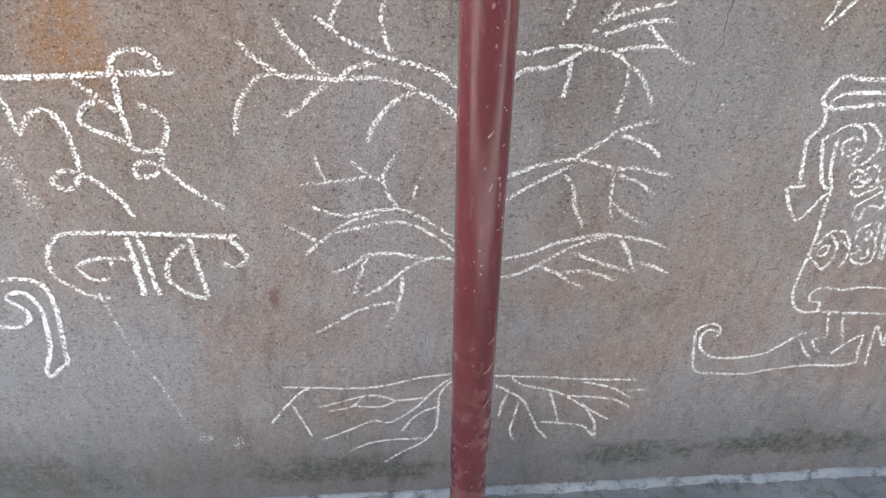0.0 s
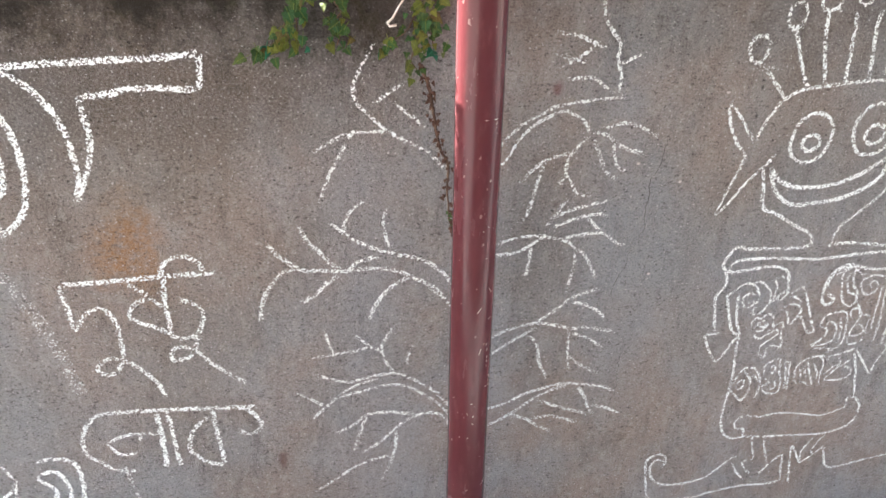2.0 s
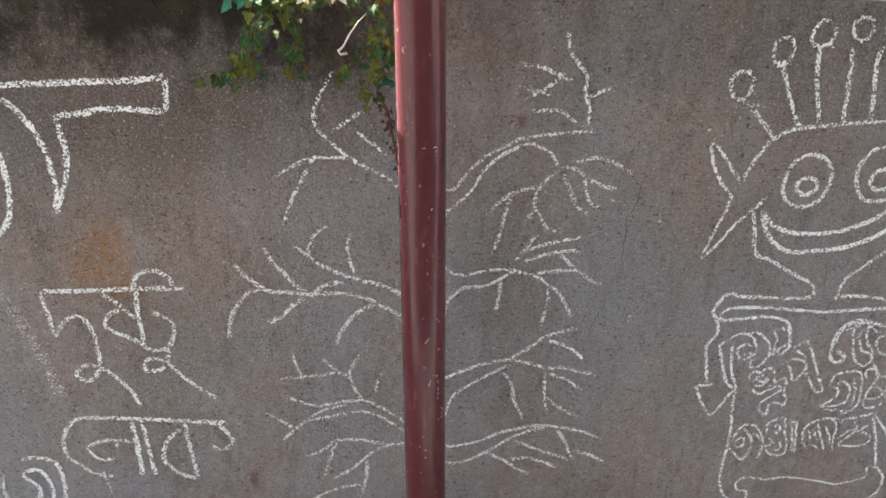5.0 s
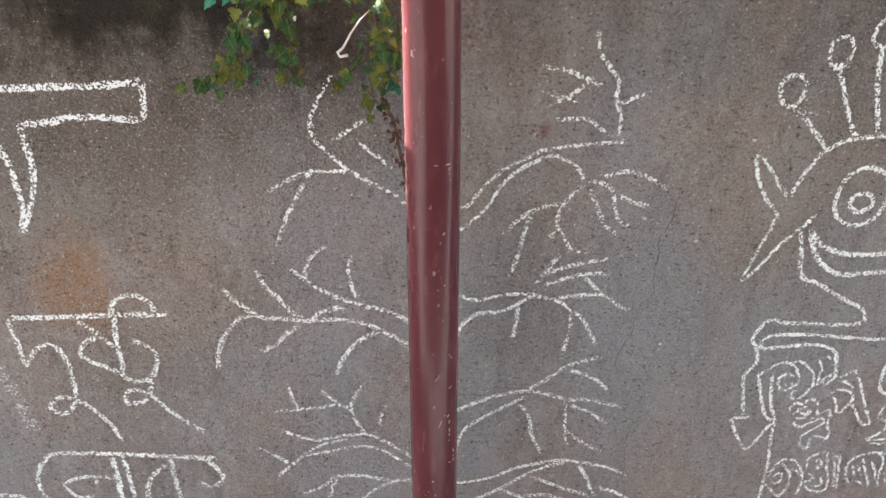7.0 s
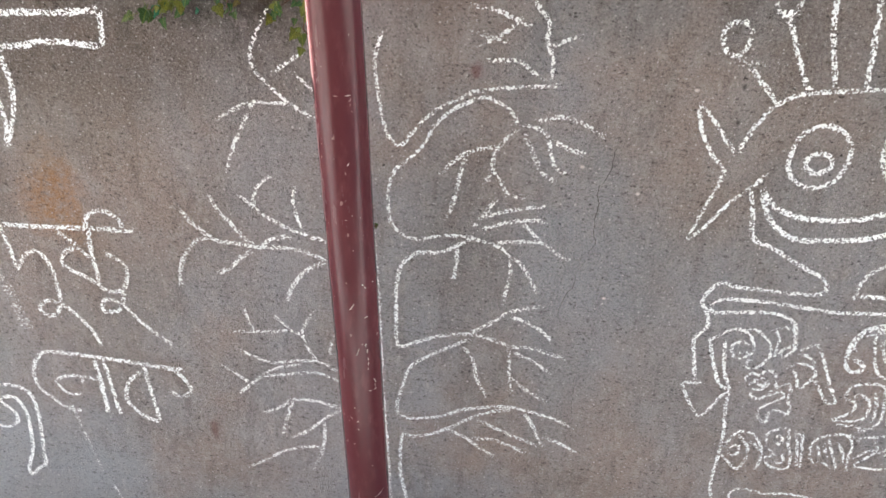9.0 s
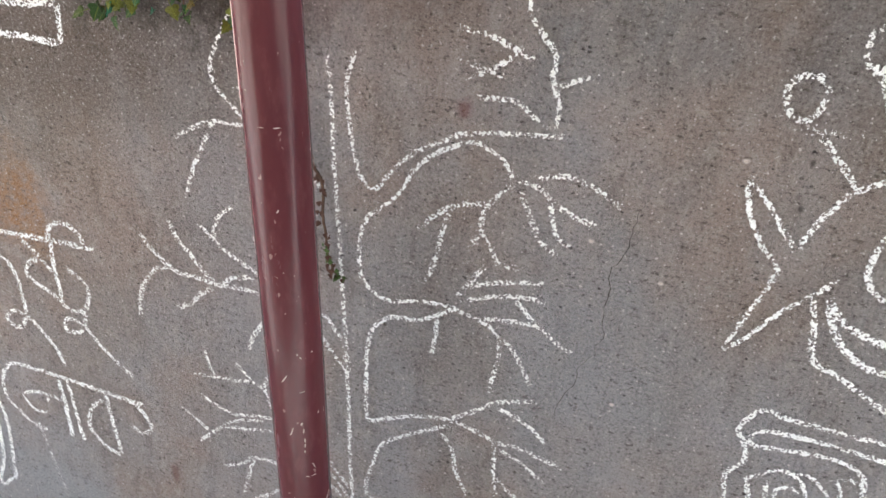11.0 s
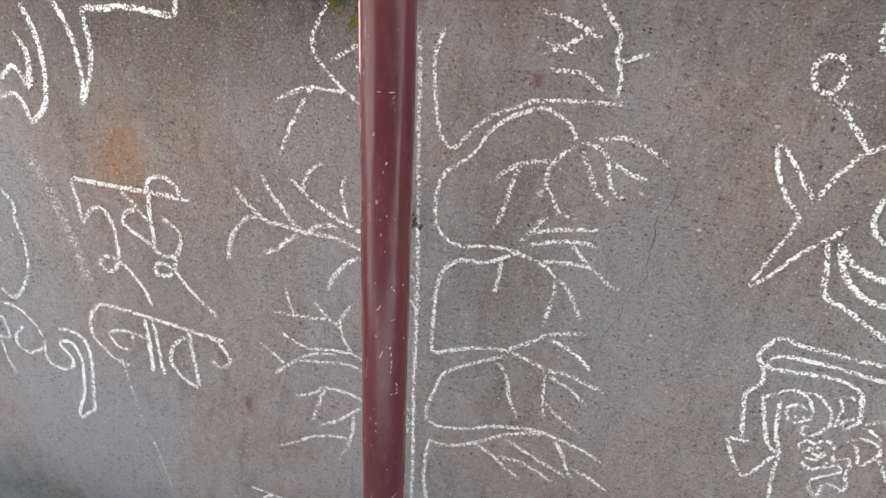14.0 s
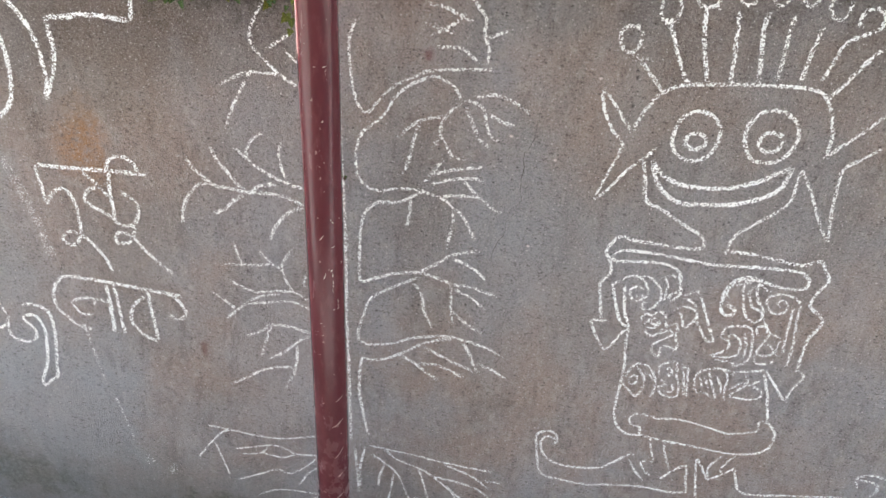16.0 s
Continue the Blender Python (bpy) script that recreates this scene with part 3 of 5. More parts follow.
c.line((2.9, 112.3), (0.3, 110.3), (-0.6, 107.7), (0.1, 105.8), (3.7, 103.7), (7.7, 102.1), (11.8, 101), (15, 99.3), (18, 96.1))
c.line((6.8, 111), (5.9, 108.3), (6.5, 105), (7.9, 102.3))
c.line((-3, 108.6), (-0.5, 106.2))
c.done()
c = Chalk(tree, "branch", 0.01, 0.54)
c.line((-13.2, 105.3), (-12.1, 103.5), (-10.4, 101.9), (-8.7, 100.5), (-6.9, 99.8), (-3.8, 99.6), (-1.1, 99.3), (2.3, 99.5), (5.8, 99.4), (8.6, 98.6), (10.9, 97.5), (13.4, 96), (15.4, 94.6), (16.6, 92.8))
c.line((-8.7, 100), (-10.7, 99.8), (-12.4, 98.1), (-13.8, 96), (-14.8, 93.3), (-15.1, 90.1))
c.line((-7.9, 108.1), (-6.7, 105.4), (-4.7, 103.1), (-3, 101), (-1.1, 99.3))
c.line((-8.2, 93.7), (-5.7, 95), (-3.6, 97.2), (-1.6, 98.7))
c.line((-0.4, 99.7), (1.6, 100.8), (3.9, 101.5), (5.3, 101.6))
c.line((3.6, 89.2), (4.6, 92.2), (7, 95.3), (9, 96.7), (10.9, 97.5))
c.done()
c = Chalk(tree, "twig", 0.008, 0.52)
c.line((-4.5, 87.8), (-3.7, 84.6), (-2.8, 82.1))
c.line((-7.3, 81.7), (-3.4, 82.3), (0.8, 82.7), (3.8, 83.3), (6, 82.2))
c.line((1, 86.2), (2.6, 84.5), (3.8, 83.3))
c.line((8.1, 87.6), (6.7, 85.4), (5.8, 83.4), (6.1, 80.9), (7.2, 78.7), (8.1, 77.1))
c.line((11.8, 83), (10.7, 81.3), (10.4, 79))
c.done()
c = Chalk(tree, "branch", 0.008, 0.54)
c.line((-6.3, 78.3), (-2.9, 76.8), (-0.3, 76), (3.2, 76.7), (5.9, 77.1), (8.1, 77.1), (11.2, 75.7), (13.9, 73.8), (17.2, 71))
c.line((-2.2, 73.1), (-0.4, 74.4), (2.3, 75.5), (5, 76.3))
c.line((-9.8, 74.6), (-7.6, 73.1), (-4.6, 70.9))
c.line((-7, 68.4), (-4.6, 70.7), (-2.3, 72.7), (2.2, 73.7), (6.7, 74.6), (10.3, 74), (13.1, 72.2), (17.4, 68.6))
c.done()
c = Chalk(tree, "branch", 0.009, 0.56)
c.line((-2.7, 64.3), (0.1, 65.8), (2, 67.2), (3, 68.1), (6.7, 68.3), (10.4, 67.5), (12.3, 67))
c.line((3, 68.1), (1.9, 64.5), (0.6, 59.5))
c.line((2.2, 58.8), (5.6, 61.2), (7.6, 63.1), (10.4, 65.7), (13.2, 66.9), (16, 67), (17.6, 66.1))
c.line((8.7, 63.6), (8.5, 59.2), (7.5, 55.2), (5.7, 50.9))
c.line((-7.2, 50.1), (-3.4, 52.7), (0.7, 55.5), (4.6, 57), (7.5, 57.2))
c.done()
c = Chalk(tree, "root", 0.0065, 0.64)
c.line((-14.3, 36.6), (-8.5, 36.2), (-1.2, 35.5), (5.2, 35.9), (11.7, 37.7), (18.1, 38.5))
c.line((-8.6, 36.1), (-10.8, 34.7), (-12.6, 32.4), (-14.4, 30), (-17, 25.9))
c.line((-12.6, 32.1), (-11.3, 28.1), (-10, 23.7), (-9.3, 21.5))
c.line((-7.4, 30.4), (-2.4, 31.8), (2, 33.2), (5.2, 32.6), (7.4, 31.5), (10.7, 31.6), (13.4, 32))
c.line((-5.8, 29), (-1.4, 30), (0.9, 32.4))
c.line((-0.8, 30.3), (4.1, 29.7), (7.4, 31.2))
c.line((-7.3, 20.3), (-1.7, 23.1), (2.9, 25.5), (6.2, 24.9), (10.7, 28.4), (13.4, 32), (15.5, 34.8), (18.1, 37.4))
c.line((8.4, 21.5), (10.7, 25.8), (13.5, 28.2), (15.7, 28.9))
c.line((-2.6, 15.8), (1.5, 18.3), (6.1, 19.3), (13.9, 19.3))
c.line((18.2, 36.7), (16.1, 33.1), (15.7, 27.2), (15.3, 21.9), (12.5, 17.9), (8.4, 15), (4.9, 11.8))
c.done()
c = Chalk(tree, "trunk", 0.008, 0.52)
c.line((16.9, 135), (17.5, 129.6), (17.8, 120.1), (18.3, 112.2), (18.7, 103.7), (19.2, 95), (19.5, 89.7))
c.line((14, 99.7), (16.3, 97.9), (18.7, 94.8))
c.line((13.9, 95.2), (16.8, 92.7), (19.5, 89.1))
c.done()
c = Chalk(tree, "trunk", 0.009, 0.55)
c.line((18.8, 94.3), (19.4, 87.9), (19.7, 74.2), (20.4, 59.4), (20.8, 48.2), (21.2, 38.1))
c.line((22.1, 36.5), (22.7, 29.5), (23.3, 22.2))
c.line((24.5, 37), (23.4, 29.6), (23.9, 24.2))
c.done()
c = Chalk(tree, "trunk", 0.008, 0.5)
c.line((15.3, 72.7), (17.5, 70.1), (19.6, 67.5))
c.line((15.6, 70.5), (18.1, 67.4), (19.7, 64.9))
c.line((15.7, 66.9), (18.1, 65.6), (19.5, 62.6))
c.done()
c = Chalk(tree, "branch", 0.008, 0.55)
c.line((20.7, 135.3), (20, 133.1), (19.5, 130.5), (19.8, 127), (20.4, 123.4), (21, 120.5), (22.1, 119), (23.4, 118.6), (25.2, 121), (28.2, 124.1), (31.3, 125.9), (34.3, 127.4), (38.3, 128.1), (42.3, 128.5), (45.9, 128.9))
c.line((40.6, 122.7), (39.1, 124.9), (36.9, 126.2), (35.4, 126.6), (32.8, 125.6), (30.3, 124), (28.3, 122), (26.9, 119.3), (24.8, 116.7), (22.7, 115), (21.4, 112.1), (21.2, 108.6), (21.5, 105.7), (23.5, 103.6), (25.7, 103), (29.1, 103.8), (33.5, 104.1), (36.3, 103.4), (39.1, 102.5), (40.7, 100.9))
c.done()
c = Chalk(tree, "twig", 0.008, 0.52)
c.line((40.1, 144.2), (40.4, 141.6), (41.9, 139.7), (43.7, 137.3), (43.5, 135.4), (44, 133.9), (44.7, 131.4), (44.3, 129.4))
c.line((44, 134.1), (45.9, 135), (48.4, 136))
c.line((32.7, 139.2), (36.2, 138.8), (38.9, 137.8), (41.6, 136.6))
c.line((33.8, 133.7), (36.7, 135.1), (39, 136.8), (40.1, 138))
c.line((32.8, 135.7), (36.1, 135.1), (38.8, 134.4))
c.line((35.3, 131.8), (39.6, 132), (41.8, 130.7), (43.6, 129.4))
c.done()
c = Chalk(tree, "twig", 0.009, 0.52)
c.line((40.6, 122.4), (38.9, 120.7), (37.5, 118.7), (37.1, 116.1), (38.3, 114), (39.6, 111.4))
c.line((36.9, 115.5), (35.7, 112.9))
c.line((39, 119.6), (35.9, 118.9), (33.3, 118.1), (31.2, 116.5), (29, 114.3))
c.line((33.3, 117.9), (32.2, 114.4), (31.5, 110.4), (30.4, 107))
c.line((41.4, 121.7), (42.7, 118.9), (44.3, 115.8), (46.6, 114.1))
c.line((41, 122.9), (43.4, 122.4), (44.8, 121.3), (45.5, 118.7), (46.3, 116.6), (47.9, 115.7))
c.line((44.8, 121.3), (47.3, 119.8), (51, 118.8))
c.line((43.3, 123.5), (46.3, 124.3), (49.4, 123.6), (53, 121.7))
c.line((38, 111), (36.5, 108.7), (34.7, 105.8))
c.line((35.5, 107.4), (38.7, 108.7), (42.9, 109.7), (45.4, 110.1))
c.line((39.6, 111.6), (42.3, 111.5))
c.line((35.1, 105.2), (38.8, 106.7), (43.1, 107.7), (45.9, 107.3))
c.line((42.1, 107.1), (43.8, 105.5), (45.6, 103.7))
c.line((37.4, 103.2), (41.3, 103.8), (45.1, 103.9), (48, 102.1), (50, 101.2))
c.line((40.7, 100.9), (40.8, 97.9), (40.3, 94.7), (40.1, 92.1))
c.line((40.7, 100.9), (42.4, 99.9), (43.8, 97.6), (45.4, 94.7))
c.done()
c = Chalk(tree, "branch", 0.009, 0.56)
c.line((34.6, 104.1), (31.9, 102.2), (29.2, 100.9), (25.8, 100.5), (23.6, 98.5), (22.5, 95.4), (22.3, 89.6), (22.3, 84.3), (22.8, 82), (25.2, 83), (29.8, 84.9), (34.5, 85.8), (38.1, 85.2), (41.6, 84))
c.line((32.2, 102), (32.1, 99.2), (31.7, 96))
c.line((34.5, 85.8), (37.9, 88.1), (41.1, 90.7), (46.7, 92.6))
c.line((41.2, 89.9), (44.7, 88.9), (48.4, 86.1))
c.line((41.1, 83.9), (45.1, 84), (51.1, 82.4))
c.line((42.3, 82.9), (45.4, 81.6), (48.9, 78.9))
c.line((41.4, 83.7), (41.7, 79.7), (42.4, 74.1))
c.line((42.1, 78.3), (44.1, 75.8), (48.7, 73))
c.done()
c = Chalk(tree, "branch", 0.009, 0.56)
c.line((35.1, 84.8), (31.7, 83), (27.6, 80.3), (24.7, 77.8), (23.3, 73.3), (22.3, 68.8), (23.1, 66.7), (26.2, 66.5), (30.5, 67.7), (34.2, 69.5), (39, 70.7), (42.6, 71), (46.9, 70.2), (50.7, 69.2), (54.1, 67.3))
c.line((33.5, 83.2), (35.4, 80.8), (36.5, 76.1), (38.3, 72.8))
c.line((44.9, 70.2), (46.6, 67.5), (48.1, 64), (49.2, 62.7))
c.line((48.6, 64.9), (51.8, 63.9), (55.1, 62.1))
c.line((42.7, 70.6), (39.1, 69.6), (35.5, 67.7), (31.9, 65.1), (28.2, 63), (25.1, 62.2), (23.4, 62.5), (23, 59.8), (22.8, 53.5), (23.9, 47.1), (25.2, 40.6))
c.line((36.7, 67.8), (39.9, 66.1), (43.1, 64.7), (48, 62.8))
c.line((31.3, 64.6), (34.5, 63.3), (37.8, 60.8), (40.4, 59.3))
c.line((35.8, 63), (39.5, 63.3), (42.7, 62.3), (45.9, 60.9))
c.done()
c = Chalk(tree, "root", 0.0075, 0.62)
c.line((25.7, 37.6), (33.4, 36.8), (40.2, 36), (47, 35.2), (54.5, 34.8))
c.line((29, 37.2), (32, 34.6), (36.1, 33.2), (39, 32.1), (42.2, 29.8), (45.5, 27), (51.2, 22.7))
c.line((40.9, 30.8), (46.7, 30.1), (51.6, 28.8), (54.7, 26.5))
c.line((43.7, 34.8), (49.7, 32.8), (54.3, 29.6))
c.line((53.3, 31.7), (57, 31.7))
c.line((44.7, 28.5), (47.1, 24.3), (48.3, 21.5), (49, 17.1))
c.line((26.1, 35), (29.4, 32.8), (32.5, 29.9), (34.7, 25.1), (36.3, 21), (38.8, 17.5))
c.line((29.4, 32.3), (28.4, 29), (28, 24.7))
c.line((31.6, 29.6), (31.1, 24.5), (30.7, 20.9), (31.7, 17.4))
c.line((37.6, 32.7), (38.9, 28.3), (40.4, 22.9))
c.line((36.1, 23), (40.9, 22.4), (45.8, 21.1), (49.1, 16.8))
c.done()
creature = tagged(new("chalk_creature"), "white chalk grinning horned doodle with a scribbled square body", "chalk drawing")
c = Chalk(creature, "head_outline", 0.009, 0.62)
c.line((71.5, 120.3), (72.6, 123.4), (74, 126.1), (75.6, 128), (78.2, 129.4), (83.3, 130.2), (88.9, 130.7), (95.4, 131.1), (100.6, 131), (102.9, 129.4), (104.5, 126.4), (105.5, 122.9), (105.4, 119.2))
c.done()
c = Chalk(creature, "horn", 0.008, 0.6)
c.line((71.5, 120.3), (69.8, 122.3), (67.3, 125.4), (65.2, 127.8))
c.line((65, 127.4), (66.3, 123.2), (68.2, 120), (70.2, 117.7), (69.3, 113.8), (67.9, 109.7), (66.9, 106.3))
c.line((66.9, 106.3), (69.1, 108.7), (71.6, 112.4), (75, 116.1), (76.6, 118.2))
c.done()
c = Chalk(creature, "horn", 0.008, 0.58)
c.line((105.3, 118.9), (106.8, 121), (109.7, 123.9), (113, 127.9))
c.line((114.8, 122.3), (110.4, 118.8), (109, 117), (109.2, 113.2), (109.7, 108.7), (110.5, 103.2))
c.line((110.5, 103.2), (108.1, 106.8), (104.9, 112.6), (102.4, 116.4), (102.1, 114.5), (102, 110.6), (100.6, 108.5), (97.3, 105.4), (94, 102.2), (93.4, 99.5), (93.1, 98.2))
c.done()
c = Chalk(creature, "chin", 0.009, 0.6)
c.line((74.3, 115.7), (75.5, 111.8), (76.5, 107.3), (79.5, 106), (83.7, 103.6), (88.2, 101.2), (89, 98.8))
c.done()
c = Chalk(creature, "mouth", 0.011, 0.75)
c.line((76.1, 115.4), (78.2, 112.9), (81.5, 111.4), (86.2, 111.1), (90.6, 111.6), (95.2, 113.4), (98.2, 115.3), (100.5, 116.8))
c.line((76.2, 115.2), (77.6, 111.5), (80, 108.9), (82.9, 107.6), (87.4, 107.9), (92.4, 108.6), (97, 110.5), (99.8, 113.1), (100.5, 116.8))
c.done()
c = Chalk(creature, "eye", 0.01, 0.64)
c.oval(82.7, 120.6, 4.0, 4.8)
c.oval(82.9, 119.8, 1.8, 1.4)
c.done()
c = Chalk(creature, "eye", 0.01, 0.64)
c.oval(95.4, 122.0, 4.5, 4.9)
c.oval(95.6, 121.0, 2.0, 1.8)
c.done()
c = Chalk(creature, "hair", 0.009, 0.6)
c.line((75.3, 128.3), (72.6, 131), (69.8, 133.9))
c.oval(68.4, 136.6, 1.8, 2.2)
c.done()
c = Chalk(creature, "hair", 0.01, 0.62)
c.line((79.3, 129.9), (77.6, 132.5), (75.8, 136.6), (74.1, 139.9))
c.done()
c = Chalk(creature, "hair", 0.01, 0.62)
c.line((82.5, 130.3), (81.1, 134.8), (80, 139.4), (79.7, 142.6))
c.done()
c = Chalk(creature, "hair", 0.01, 0.62)
c.line((86.3, 130.7), (85.9, 135.2), (85.4, 139.9), (84.9, 142.6))
c.done()
c = Chalk(creature, "hair", 0.01, 0.62)
c.line((90.9, 131.1), (90.2, 135.7), (89.4, 140.3), (89.7, 142.9))
c.done()
c = Chalk(creature, "hair", 0.01, 0.62)
c.line((93.7, 131.4), (93.8, 135.1), (93.7, 139.8), (93.9, 142.7))
c.done()
c = Chalk(creature, "hair", 0.01, 0.62)
c.line((97.5, 131.8), (97.9, 135.5), (98.3, 138.8), (98.7, 141.4))
c.done()
c = Chalk(creature, "hair", 0.01, 0.62)
c.line((100.8, 132.5), (101.9, 135.9), (102.8, 138.8), (104.6, 140.4), (106.2, 141), (107.6, 142.2), (107.7, 144), (106.2, 145), (104.8, 144.7), (104, 143), (104.6, 141.6))
c.done()
c = Chalk(creature, "hair", 0.01, 0.62)
c.line((102.8, 129.7), (104.5, 131.9), (106.3, 135), (108.1, 137.8), (109.3, 139))
c.done()
c = Chalk(creature, "hair_loop", 0.008, 0.55)
c.oval(73.9, 141.8, 1.6, 2.2)
c.line((72.5, 140.1), (75.9, 140.1))
c.done()
c = Chalk(creature, "hair_loop", 0.008, 0.55)
c.oval(79.9, 144.7, 1.8, 1.9)
c.line((78.5, 142.8), (82, 142.9))
c.done()
c = Chalk(creature, "hair_loop", 0.008, 0.55)
c.oval(85.8, 145.5, 1.6, 1.9)
c.done()
c = Chalk(creature, "hair_loop", 0.008, 0.55)
c.oval(91.1, 145.9, 1.5, 1.9)
c.done()
c = Chalk(creature, "hair_loop", 0.008, 0.55)
c.oval(95.6, 146.1, 1.4, 1.9)
c.done()
c = Chalk(creature, "hair_loop", 0.008, 0.55)
c.oval(100.6, 145.0, 1.5, 2.4)
c.done()
c = Chalk(creature, "shoulder", 0.009, 0.64)
c.line((89, 98.8), (84.3, 98.4), (78.9, 98.7), (75.6, 98.9), (73.4, 99.4), (71.8, 97.7), (71.1, 95.4), (72.2, 93.8), (72.7, 90.9), (71.1, 88.7), (71.7, 84.8), (72.5, 80.6))
c.done()
c = Chalk(creature, "arm", 0.008, 0.64)
c.line((70.5, 79.9), (73.9, 80))
c.line((70.5, 79.9), (72.3, 76), (74.5, 73.1), (76.4, 75.9), (78.1, 79.4))
c.line((73.5, 89.1), (75, 84), (76.6, 80.1), (78.3, 79.4))
c.line((75.7, 89.4), (76.9, 82.9), (78.3, 79.4), (78.4, 76.3), (79.1, 70.6), (79.3, 67))
c.done()
c = Chalk(creature, "collar", 0.009, 0.66)
c.line((73.2, 93.9), (72.6, 94.7), (73.9, 96.4), (79.3, 96.6), (84.2, 96.3), (91.3, 95.7), (97.6, 96.1), (103.8, 96.4), (108, 96.2), (109.7, 94.7), (109.5, 93), (107, 92.4), (103.7, 92.8), (99.3, 93.5), (96.3, 92.4), (95.2, 90.3), (95, 87.7), (95.7, 85.1), (97.3, 85), (97.8, 86.4), (96, 87.2))
c.line((73.2, 93.9), (78.6, 94.5), (82.9, 94.5), (85.3, 93.4), (86.4, 90.9), (86.8, 87.8))
c.done()
c = Chalk(creature, "shoulder", 0.009, 0.62)
c.line((93.1, 98.2), (93.8, 98.7), (97.9, 98.9), (103.3, 98.2), (107.6, 97.8), (110.6, 99.1), (112.1, 97.2), (113.3, 95.1), (112.2, 92.8), (111.4, 90.1), (111.7, 88.9), (114.4, 86.9), (114.5, 84.7), (113.2, 81.8), (113.1, 78.3), (113.1, 74.5))
c.done()
c = Chalk(creature, "arm", 0.008, 0.62)
c.line((113, 74.1), (114.9, 72.6), (113.4, 69.1), (112.7, 66.3), (109.8, 69.9), (107.7, 72.8))
c.done()
c = Chalk(creature, "scribble", 0.0072, 0.6)
c.line((73.7, 88.9), (74.9, 89.9), (76.5, 91), (78.3, 91.1), (79.8, 89.9), (80.5, 88.3), (80.5, 87), (79.4, 85.9), (78.2, 85.7), (77.3, 86.7), (77.2, 88), (77.9, 88.7), (78.8, 88.9), (79.8, 88.4))
c.line((78.5, 86.7), (80, 86.9))
c.done()
c = Chalk(creature, "scribble", 0.0072, 0.6)
c.line((78.6, 91.2), (80.2, 91.3), (81.7, 90.4), (82.8, 88.9), (83.4, 87), (82.8, 85.4), (81.8, 84.2), (80.6, 83.9), (80.1, 84.5), (80.2, 85.6), (80.9, 85.1))
c.done()
c = Chalk(creature, "scribble", 0.0072, 0.6)
c.line((82.5, 91.4), (83.3, 91.6), (84, 90.1), (84.1, 88.4), (84, 86.7), (83.3, 86.6))
c.line((83.2, 91.7), (84.4, 92.3), (85.6, 91.9), (86.1, 92.4))
c.line((87.1, 89.4), (86.3, 87.5), (85.3, 86.7), (84.8, 87.3), (85.4, 88.4), (86.4, 88.8))
c.done()
c = Chalk(creature, "scribble", 0.0072, 0.6)
c.line((87.6, 88.2), (88.8, 89), (90.1, 89.4), (91.6, 86.7), (93.1, 83.4), (94.7, 80.1), (95.5, 78.4), (94.2, 78.4), (92.8, 80.2), (91.3, 82.7))
c.line((90.6, 89.1), (92, 85.9), (93.7, 82.2), (95.2, 79.1))
c.done()
c = Chalk(creature, "scribble", 0.0072, 0.6)
c.line((86.5, 84.7), (87.9, 85.6), (89.7, 85.5), (90.9, 84.4), (90.9, 83), (90.1, 81.8), (89.1, 80.7), (88.5, 82.2), (88, 83.6), (86.5, 84.7))
c.line((87.5, 87.3), (88.9, 87.3), (90.2, 86.4), (90.7, 85))
c.done()
c = Chalk(creature, "scribble", 0.0072, 0.6)
c.line((80.9, 80.9), (80.5, 82.1), (81.4, 83), (82.5, 82.7), (83.1, 83.5), (84.3, 83.7), (85.3, 82.5), (85.3, 81.2), (86, 80.4))
c.line((80.8, 80), (81.9, 81.3), (82.9, 82.1), (83.8, 81.4), (83.4, 79.9), (81.9, 79.7), (82.1, 78.4), (83.5, 77.9), (84.4, 78.8), (85.2, 79.8))
c.line((81.8, 81.9), (82.6, 80.9), (84, 80.5), (84.4, 81.9))
c.done()
c = Chalk(creature, "scribble", 0.0072, 0.6)
c.line((85.9, 80.8), (87.5, 81.3), (88.1, 80.3), (88, 78.5), (88.7, 76.3), (88.6, 75.1), (86.9, 75.8), (85.6, 75.1), (85.6, 73.4), (85.1, 73.1), (84, 74.1), (83.8, 75.4), (84.8, 76.8), (86.1, 77.7), (87.2, 78.6), (86.7, 79.8), (85.4, 79.2), (84.2, 78))
c.done()
c = Chalk(creature, "letter", 0.0072, 0.6)
c.line((79.6, 66.1), (80.4, 68.6), (81.4, 70.3), (82.4, 70.7), (84, 70.3), (85.3, 68.8), (86.2, 66.8), (86.3, 64.4), (86, 62.3))
c.line((81.4, 70), (82.9, 68.6), (83.9, 66.9), (83.8, 64.4), (82.9, 62.2), (81.1, 63.6), (79.5, 65.3))
c.line((80.6, 65.8), (81.2, 67.3), (82.2, 67.5), (82.3, 65.8), (81.5, 65.2), (80.7, 65.8))
c.line((83.3, 68.7), (84.9, 68), (86.1, 66.3))
c.done()
c = Chalk(creature, "letter", 0.0072, 0.6)
c.line((86.8, 68.4), (86.2, 70.2), (87.2, 71.6), (89.5, 72.2), (90.1, 69), (91.1, 66.3), (91.2, 63.6), (89.1, 63.2), (87.6, 64.1), (87.1, 65.5), (88.4, 66.2), (87, 67.4))
c.line((87.8, 69.5), (88.3, 70.6), (89.1, 69.8), (88.7, 68.5), (87.8, 69.5))
c.line((89.4, 66.9), (90.2, 65.1), (89.2, 64.4), (88.4, 64.8))
c.done()
c = Chalk(creature, "letter", 0.0072, 0.6)
c.line((90.7, 72), (91.3, 70.2), (92, 67.4), (92.6, 63.8))
c.line((92, 71.7), (92.3, 69.4), (92.8, 66.6), (93.2, 63.9))
c.line((90.7, 72), (92, 71.2), (93, 72.4))
c.done()
c = Chalk(creature, "letter", 0.0072, 0.6)
